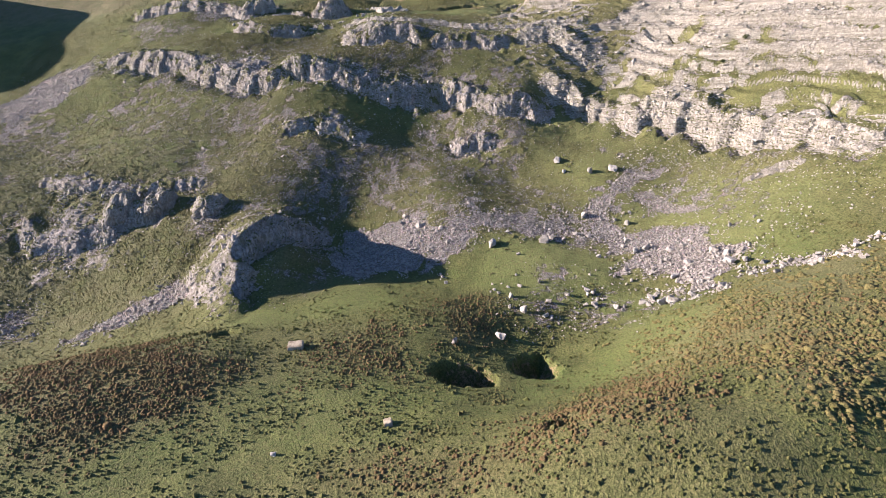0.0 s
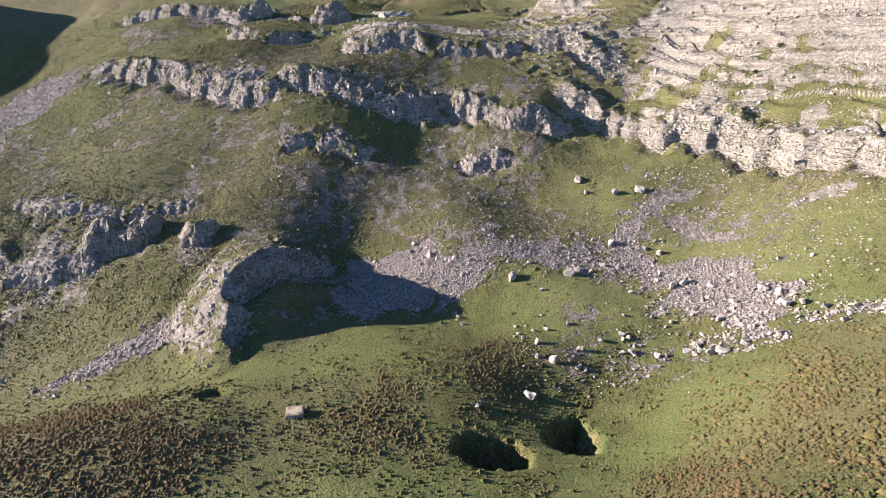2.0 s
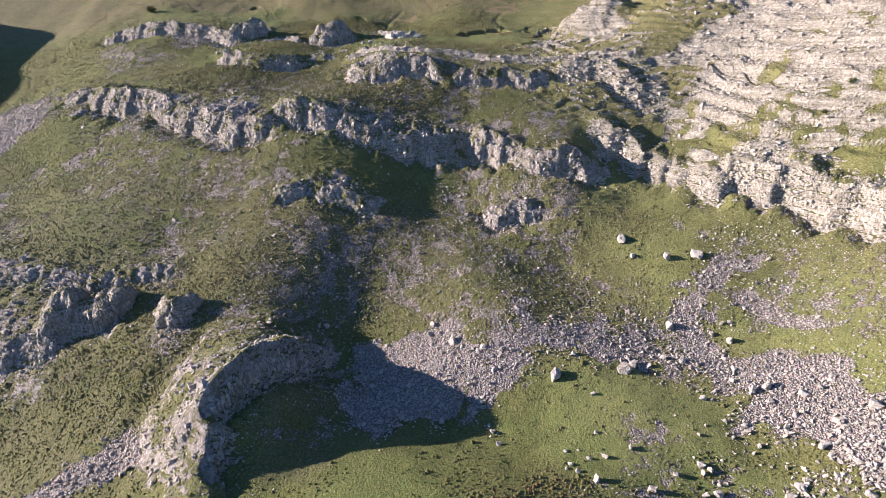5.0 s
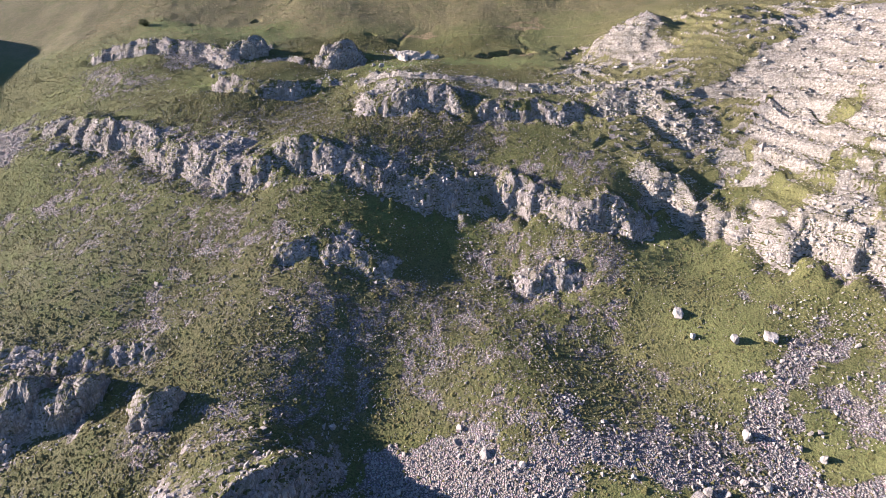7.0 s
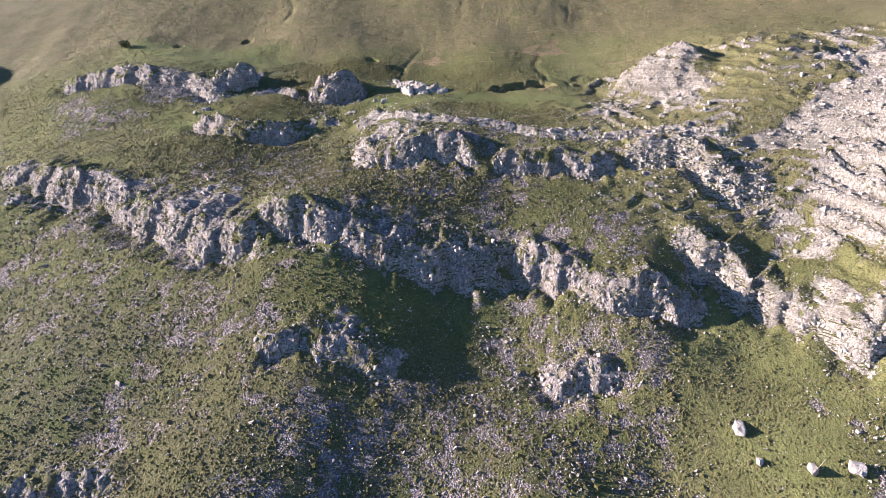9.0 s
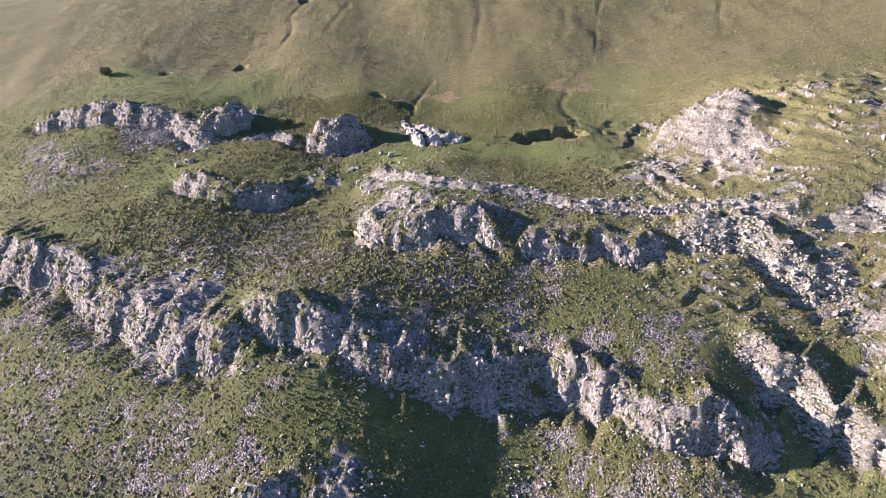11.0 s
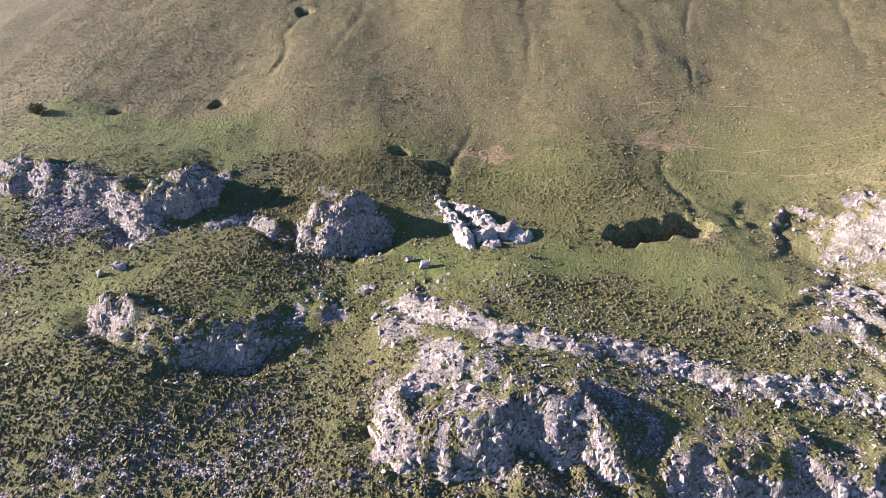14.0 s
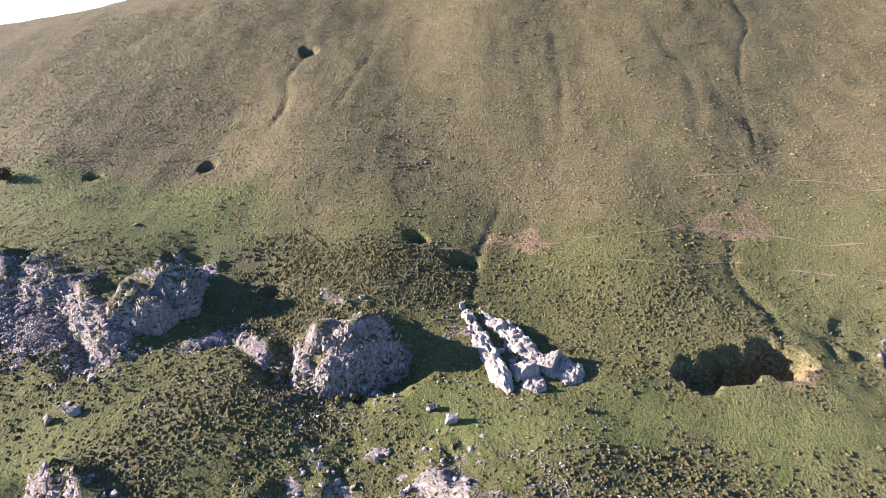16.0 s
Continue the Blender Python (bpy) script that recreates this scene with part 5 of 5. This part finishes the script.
# ---- free-standing outcrops: sheer on one side, running into the slope on the other ----
def outcrop(x, y, rx, ry, turn, tall, sheer, seed, label):
    """sheer: bearing in degrees, counted from +x, to which the upright face looks."""
    around, down = int(2 * math.pi * max(rx, ry) / 0.25), int((tall + max(rx, ry)) / 0.25)
    th, f = np.meshgrid(np.arange(around) / around * 2 * math.pi, np.linspace(0.0, 1.0, down), indexing="ij")
    side = 0.5 + 0.5 * np.cos(th - radians(sheer))
    p = 1.15 - 0.8 * ramp(0.3, 0.8, side)
    phi = f * math.pi / 2
    out = np.sin(phi) ** p * (1.0 + 1.1 * (1 - side) ** 1.5) * (1 + 0.22 * vnoise(3 + 1.7 * np.cos(th), 3 + 1.7 * np.sin(th), seed) + 0.10 * vnoise(9 + 4 * np.cos(th), 9 + 4 * np.sin(th), seed + 9))
    up = np.cos(phi) ** p
    c, s = math.cos(radians(turn)), math.sin(radians(turn))
    a, b = out * rx * np.cos(th - radians(turn)), out * ry * np.sin(th - radians(turn))
    base = float(on_grid(SMOOTH, x, y))
    X, Y = x + a * c - b * s, y + a * s + b * c
    zz = np.minimum(on_grid(SMOOTH, X, Y), base + 0.5) - 1.2 + (tall + 1.2) * up * (0.85 + 0.3 * vnoise(X / 2.5, Y / 2.5, seed + 1))
    push = 0.55 * block_relief(X, Y, zz, 1.8, 2.6, 0.45, seed + 3) + 0.4 * block_relief(X, Y, zz, 0.9, 1.4, 0.7, seed + 4) + 0.22 * block_relief(X, Y, zz, 0.5, 0.7, 0.3, seed + 5)
    flat = up * 0.7
    X, Y, zz = X + push * np.cos(th) * (1 - flat), Y + push * np.sin(th) * (1 - flat), zz + push * flat
    V = np.stack([X, Y, zz], -1).reshape(-1, 3)
    i = np.arange(around * down).reshape(around, down)
    j = np.roll(i, -1, 0)
    quads = np.stack([i[:, :-1], i[:, 1:], j[:, 1:], j[:, :-1]], -1).reshape(-1, 4)
    me = bpy.data.meshes.new("outcrop")
    me.from_pydata(V.tolist(), [], quads.tolist())
    me.update()
    me.materials.append(cliff_mats[0])
    return tagged(new("rock_outcrop", me), label, "rock outcrop", "outcrops below the ledge")


outcrop(-57.0, 146.0, 3.4, 2.7, 10, 3.4, -50, 31, "small square-cut grey outcrop standing in the grass")
outcrop(-72.0, 149.5, 3.6, 3.2, 20, 4.0, -40, 32, "rounded grey limestone buttress with a shaded face")
outcrop(-72.5, 270.5, 5.0, 6.0, 0, 4.6, -30, 34, "tall rounded limestone outcrop with a fluted shaded face")
outcrop(-81.0, 149.5, 3.2, 3.6, 0, 4.2, -35, 33, "steep grey limestone buttress below a grassy ledge")


# ---- boulders lying on the grass: x, y, width, height ----
def boulder_mesh(seed, material):
    V, F = hull_stone(seed, 15, 1.0, 0.95)
    bm = bmesh.new()
    vs = [bm.verts.new(v) for v in V]
    for f in F:
        bm.faces.new([vs[i] for i in f])
    bmesh.ops.dissolve_limit(bm, angle_limit=0.2, verts=bm.verts, edges=bm.edges)
    bmesh.ops.bevel(bm, geom=bm.edges[:], offset=0.035, segments=1, affect="EDGES")
    bmesh.ops.triangulate(bm, faces=bm.faces)
    bmesh.ops.subdivide_edges(bm, edges=[e for e in bm.edges if e.calc_length() > 0.22], cuts=1, use_grid_fill=True)
    bmesh.ops.triangulate(bm, faces=bm.faces)
    for v in bm.verts:
        v.co += 0.07 * noise.noise_vector(v.co * 3.2 + Vector((seed, 0, 0))) + 0.03 * noise.noise_vector(v.co * 9.0 + Vector((0, seed, 0)))
    me = bpy.data.meshes.new("boulder")
    bm.to_mesh(me)
    bm.free()
    me.materials.append(material)
    return me


boulder_meshes = [boulder_mesh(700 + k, boulder_mat) for k in range(9)]


def block_mesh(material):
    """A squared stone with worn edges, a little narrower on top."""
    bm = bmesh.new()
    bmesh.ops.create_cube(bm, size=1.0)
    for v in bm.verts:
        if v.co.z > 0:
            v.co.x, v.co.y = v.co.x * 0.9 + 0.03, v.co.y * 0.82
    bmesh.ops.bevel(bm, geom=bm.edges[:], offset=0.05, segments=2, affect="EDGES")
    bmesh.ops.subdivide_edges(bm, edges=[e for e in bm.edges if e.calc_length() > 0.4], cuts=4, use_grid_fill=True)
    bmesh.ops.triangulate(bm, faces=bm.faces)
    for v in bm.verts:
        v.co += 0.045 * noise.noise_vector(v.co * 2.6) + 0.02 * noise.noise_vector(v.co * 8.0)
    me = bpy.data.meshes.new("boulder")
    bm.to_mesh(me)
    bm.free()
    me.materials.append(material)
    return me


tan_mesh = block_mesh(tan_stone_mat)


def boulder(x, y, wide, tall, label, group, mesh=None, turn=None):
    r = random.Random(int(x * 31 + y * 17))
    ob = new("boulder", mesh or r.choice(boulder_meshes))
    tagged(ob, label, "boulder", group)
    ob.matrix_basis = pose(x, y, float(on_grid(Z, x, y)) + 0.22 * tall, r.uniform(-8, 8), r.uniform(-8, 8), r.uniform(0, 360) if turn is None else turn) @ Matrix.Diagonal((wide, wide * r.uniform(0.75, 0.95), tall, 1))
    return ob


meadow_big = [(10.9, 128.4, 2.7, 2.0), (22.6, 129.0, 2.9, 1.8), (31.4, 164.0, 2.8, 1.8), (38.5, 156.4, 2.2, 2.0), (44.4, 155.8, 3.1, 1.8), (14.4, 101.6, 1.7, 1.8),
              (40.6, 99.4, 2.5, 1.9), (38.9, 99.9, 1.9, 1.6), (49.2, 99.4, 1.8, 1.4), (9.4, 92.6, 2.5, 1.5)]
meadow_mid = [(32.3, 159.0, 1.4, 1.3), (12.7, 107.3, 1.3, 1.3), (38.6, 104.6, 1.9, 1.3), (36.7, 103.4, 1.5, 1.0), (31.9, 103.4, 1.6, 1.2), (33.2, 103.0, 1.2, 0.9), (27.9, 110.0, 1.5, 1.1),
              (28.9, 109.2, 1.2, 0.9), (0.5, 116.1, 1.0, 0.8), (44.1, 99.8, 1.6, 1.1), (63.7, 117.8, 1.1, 0.9), (59.3, 120.4, 1.1, 0.9), (18.3, 100.6, 1.5, 1.1), (19.3, 100.2, 1.2, 0.9),
              (19.1, 113.0, 1.2, 0.9), (16.2, 124.2, 1.0, 0.8), (14.8, 132.6, 1.0, 0.9), (15.1, 111.8, 1.2, 0.9), (33.2, 122.8, 1.3, 1.0), (57.8, 103.0, 1.5, 1.2), (49.6, 98.4, 1.1, 0.9),
              (23.9, 108.5, 1.2, 0.9), (19.7, 105.8, 1.4, 1.1)]
rubble_big = [(43.3, 123.4, 2.2, 1.8), (41.1, 123.2, 1.8, 1.6), (56.2, 106.4, 2.1, 1.4), (53.7, 114.0, 2.5, 1.7), (53.9, 107.8, 2.6, 1.6), (33.6, 139.4, 1.9, 1.9), (42.5, 134.9, 1.7, 1.4),
              (48.5, 113.5, 1.8, 1.5), (47.3, 120.1, 1.8, 1.3), (44.8, 110.6, 2.0, 1.4)]
for x, y, w, h in meadow_big:
    boulder(x, y, w, h, "large pale limestone boulder lying on green turf", "boulders on the meadow")
for x, y, w, h in meadow_mid:
    boulder(x, y, w, h, "small weathered limestone boulder half sunk in grass", "boulders on the meadow")
r = random.Random(77)
for k in range(46):
    x, y = r.gauss(26, 10), r.gauss(108, 9)
    if 6 < x < 46 and 92 < y < 130:
        w = r.lognormvariate(-0.35, 0.3)
        boulder(x, y, w, w * 0.8, "small pale limestone boulder on the green turf", "boulders on the meadow")
for x, y, w, h in rubble_big:
    boulder(x, y, w, h, "large pale limestone block among loose scree", "blocks in the scree")
boulder(-23.4, 85.5, 2.5, 1.1, "broad tan boulder with flat sides on the turf", "boulders on the near slope", tan_mesh, 8)
boulder(-7.0, 62.5, 1.3, 0.7, "low squared tan boulder on the grassy near slope", "boulders on the near slope", tan_mesh, 100)
boulder(1.5, 88.0, 1.2, 1.4, "upright grey stone beside the collapse hollow", "boulders on the near slope")
boulder(-19.7, 58.2, 0.8, 0.7, "small grey stone on the grassy near slope", "boulders on the near slope")


# ---- trodden sheep paths across the hill ----
def trodden_path(line, wide, seed):
    total = sum(math.dist(a, b) for a, b in zip(line, line[1:]))
    V, F = [], []
    n = int(total / 0.6)
    for k in range(n + 1):
        x, y, tx, ty = at_length(line, total * k / n)
        off = 0.8 * float(vnoise(k / 9, 0.5, seed))
        half = wide * max(0.05, 0.22 + 0.42 * float(vnoise(k / 4, 4.5, seed)))
        for side in (-1, 1):
            px, py = x - ty * (off + side * half), y + tx * (off + side * half)
            V.append((px, py, float(on_grid(Z, px, py)) + 0.05))
        if k:
            F.append((2 * k - 2, 2 * k, 2 * k + 1, 2 * k - 1))
    me = bpy.data.meshes.new("path")
    me.from_pydata(V, [], F)
    me.update()
    me.materials.append(path_mat)
    return tagged(new("path", me), "narrow trodden sheep path of pale bare earth", "path", kind="structure")

trodden_path([(-38, 283), (-21, 287), (-5, 285.5), (5, 286), (12, 287.5), (21, 285.7), (28, 283.5), (40, 280.5), (60, 277)], 0.42, 1)
trodden_path([(-15, 281), (6, 277), (15, 279), (25, 276.6), (35.5, 272.8), (55, 268)], 0.36, 2)
trodden_path([(13, 301), (28, 301), (36, 299), (43, 295), (60, 288)], 0.40, 3)


# ---- the foot of the scree tongue: its stones one by one ----
loose_meshes = [mesh_of("stone", *hull_stone(800 + k, 12, 0.8, 0.8), stone_mat) for k in range(8)]
tongue = tagged(new("scree_tongue"), "tongue of pale broken limestone blocks on the turf", "scree")
tongue.location = (48, 114, float(on_grid(Z, 48, 114)))
r = random.Random(12)
for x, y in single:
    ob = new("stone", r.choice(loose_meshes))
    ob.parent = tongue
    ob.matrix_parent_inverse = Matrix.Translation(-tongue.location)
    size = r.lognormvariate(-0.25, 0.35)
    ob.matrix_basis = pose(x, y, float(on_grid(Z, x, y)) + 0.16 * size, r.uniform(-15, 15), r.uniform(-15, 15), r.uniform(0, 360)) @ Matrix.Diagonal((size, size * 0.85, size * 0.8, 1))


# ---- bushes on the rock: stems and a crown of small leaf clumps ----
def bush(x, y, wide, label):
    r = random.Random(int(x * 7 + y * 3))
    z = float(on_grid(Z, x, y))
    root = tagged(new("bush"), label, "bush")
    root.location = (x, y, z)
    big = max(1.0, wide / 2.2)
    bm = bmesh.new()
    for k in range(7):
        a, lean = r.uniform(0, 6.28), r.uniform(0.2, 0.5)
        tip = Vector((math.cos(a) * lean * wide * 0.6, math.sin(a) * lean * wide * 0.6, wide * r.uniform(0.35, 0.6)))
        made = bmesh.ops.create_cone(bm, segments=5, radius1=0.05, radius2=0.015, depth=tip.length, cap_ends=True)
        bmesh.ops.transform(bm, matrix=Matrix.Translation(tip / 2) @ tip.to_track_quat("Z", "Y").to_matrix().to_4x4(), verts=made["verts"])
    me = bpy.data.meshes.new("stems")
    bm.to_mesh(me)
    bm.free()
    me.materials.append(bark_mat)
    stems = new("stems", me)
    stems.parent = root
    V, F = [], []
    for k in range(900):
        u = Vector((r.gauss(0, 1), r.gauss(0, 1), r.gauss(0, 1))).normalized() * (r.random() ** 0.4)
        c = Vector((u.x * wide * 0.5, u.y * wide * 0.5, wide * 0.36 + u.z * wide * 0.34)) * (0.85 + 0.3 * noise.noise(u * 2.5 + Vector((x, y, 0))))
        a, b = Vector((r.gauss(0, 1), r.gauss(0, 1), r.gauss(0, 1))).normalized() * 0.09 * big, Vector((r.gauss(0, 1), r.gauss(0, 1), r.gauss(0, 1))).normalized() * 0.06 * big
        n = len(V)
        V += [c - a, c + b, c + a, c - b]
        F.append((n, n + 1, n + 2, n + 3))
    me = bpy.data.meshes.new("crown")
    me.from_pydata([tuple(v) for v in V], [], F)
    me.update()
    me.materials.append(leaf_mat)
    crown = new("crown", me)
    crown.parent = root
    return root


bush(86.7, 181.7, 2.2, "dark rounded bush growing on a limestone ledge")
bush(79.6, 178.6, 1.4, "small dark bush in a cleft of pale limestone")
bush(-123.0, 308.6, 4.6, "dark round bush standing on the green shelf")
bush(-40.8, 254.0, 1.6, "green bush growing from the shaded rock face")


# ---- the tilted limestone ribs beside the meadow ----
def rib_mesh(name, a, b, wide, tall, seed):
    """A long bed of rock between two plan points, low uphill, its back uneven, its sides split."""
    n, m = 56, 15
    V, F = [], []
    (ax, ay), (bx, by) = a, b
    length = math.dist(a, b)
    tx, ty = (bx - ax) / length, (by - ay) / length
    for i in range(n + 1):
        t = i / n
        bend = 0.5 * noise.noise(Vector((t * length * 0.22, seed, 1.0)))
        x, y = ax + (bx - ax) * t - ty * bend, ay + (by - ay) * t + tx * bend
        base = float(on_grid(Z, x, y)) - 0.7
        step = math.floor(t * length / 2.3 + 0.3 * noise.noise(Vector((t * 9, seed, 0))))
        high = tall * min(1.0, 0.25 + 1.1 * t) * min(1.0, (1 - t) * 5 + 0.25) * (0.72 + 0.5 * noise.cell(Vector((step, seed, 3.0))))
        girth = wide * min(1.0, 0.45 + 1.6 * t) * min(1.0, (1 - t) * 4 + 0.45)
        for j in range(m):
            u = j / (m - 1) * 2 - 1
            side = u * girth * 0.5
            up = (1 - abs(u) ** 4) * (high + 0.7) * (0.82 + 0.22 * u)
            q = Vector((t * length, side * 1.6, seed))
            rough = 0.42 * noise.fractal(q * 0.8, 0.55, 2.1, 5) - 0.35 * abs(noise.noise(Vector((t * length * 0.35, side * 2.4, seed + 9))))
            shift = 0.3 * noise.noise(q * 1.3 + Vector((5, 0, 0)))
            V.append((x - ty * side + shift, y + tx * side + shift * 0.6, base + max(0.0, up + rough * min(1.0, up))))
    for i in range(n):
        for j in range(m - 1):
            k = i * m + j
            F.append((k, k + 1, k + m + 1, k + m))
    me = bpy.data.meshes.new(name)
    me.from_pydata(V, [], F)
    me.update()
    me.materials.append(rib_mat)
    return me


ribs = tagged(new("rock_ribs"), "tilted parallel ribs of cream limestone beside the meadow", "rock outcrop")
ribs.location = (-22, 262, float(on_grid(Z, -22, 262)))
for k, (a, b, wide, tall) in enumerate([((-27.6, 271.2), (-21.4, 251.5), 3.0, 2.2), ((-25.0, 270.6), (-19.4, 259.5), 2.6, 1.7), ((-22.6, 268.0), (-16.8, 256.5), 3.8, 2.0), ((-20.6, 258.5), (-17.6, 251.5), 3.6, 2.0), ((-17.4, 257.6), (-11.8, 254.8), 5.0, 3.6)]):
    ob = new("rib", rib_mesh("rib", a, b, wide, tall, k * 3.7))
    ob.parent = ribs
    ob.matrix_parent_inverse = Matrix.Translation(-ribs.location)
boulder(-28.5, 247.5, 1.8, 1.7, "weathered grey rock standing at the meadow edge", "rocks by the meadow")
boulder(-31.0, 250.0, 1.4, 1.2, "weathered grey rock standing at the meadow edge", "rocks by the meadow")
boulder(-78.5, 249.5, 1.6, 1.5, "weathered grey rock standing in short grass", "rocks by the meadow")
boulder(-75.5, 250.2, 1.8, 1.5, "weathered grey rock standing in short grass", "rocks by the meadow")
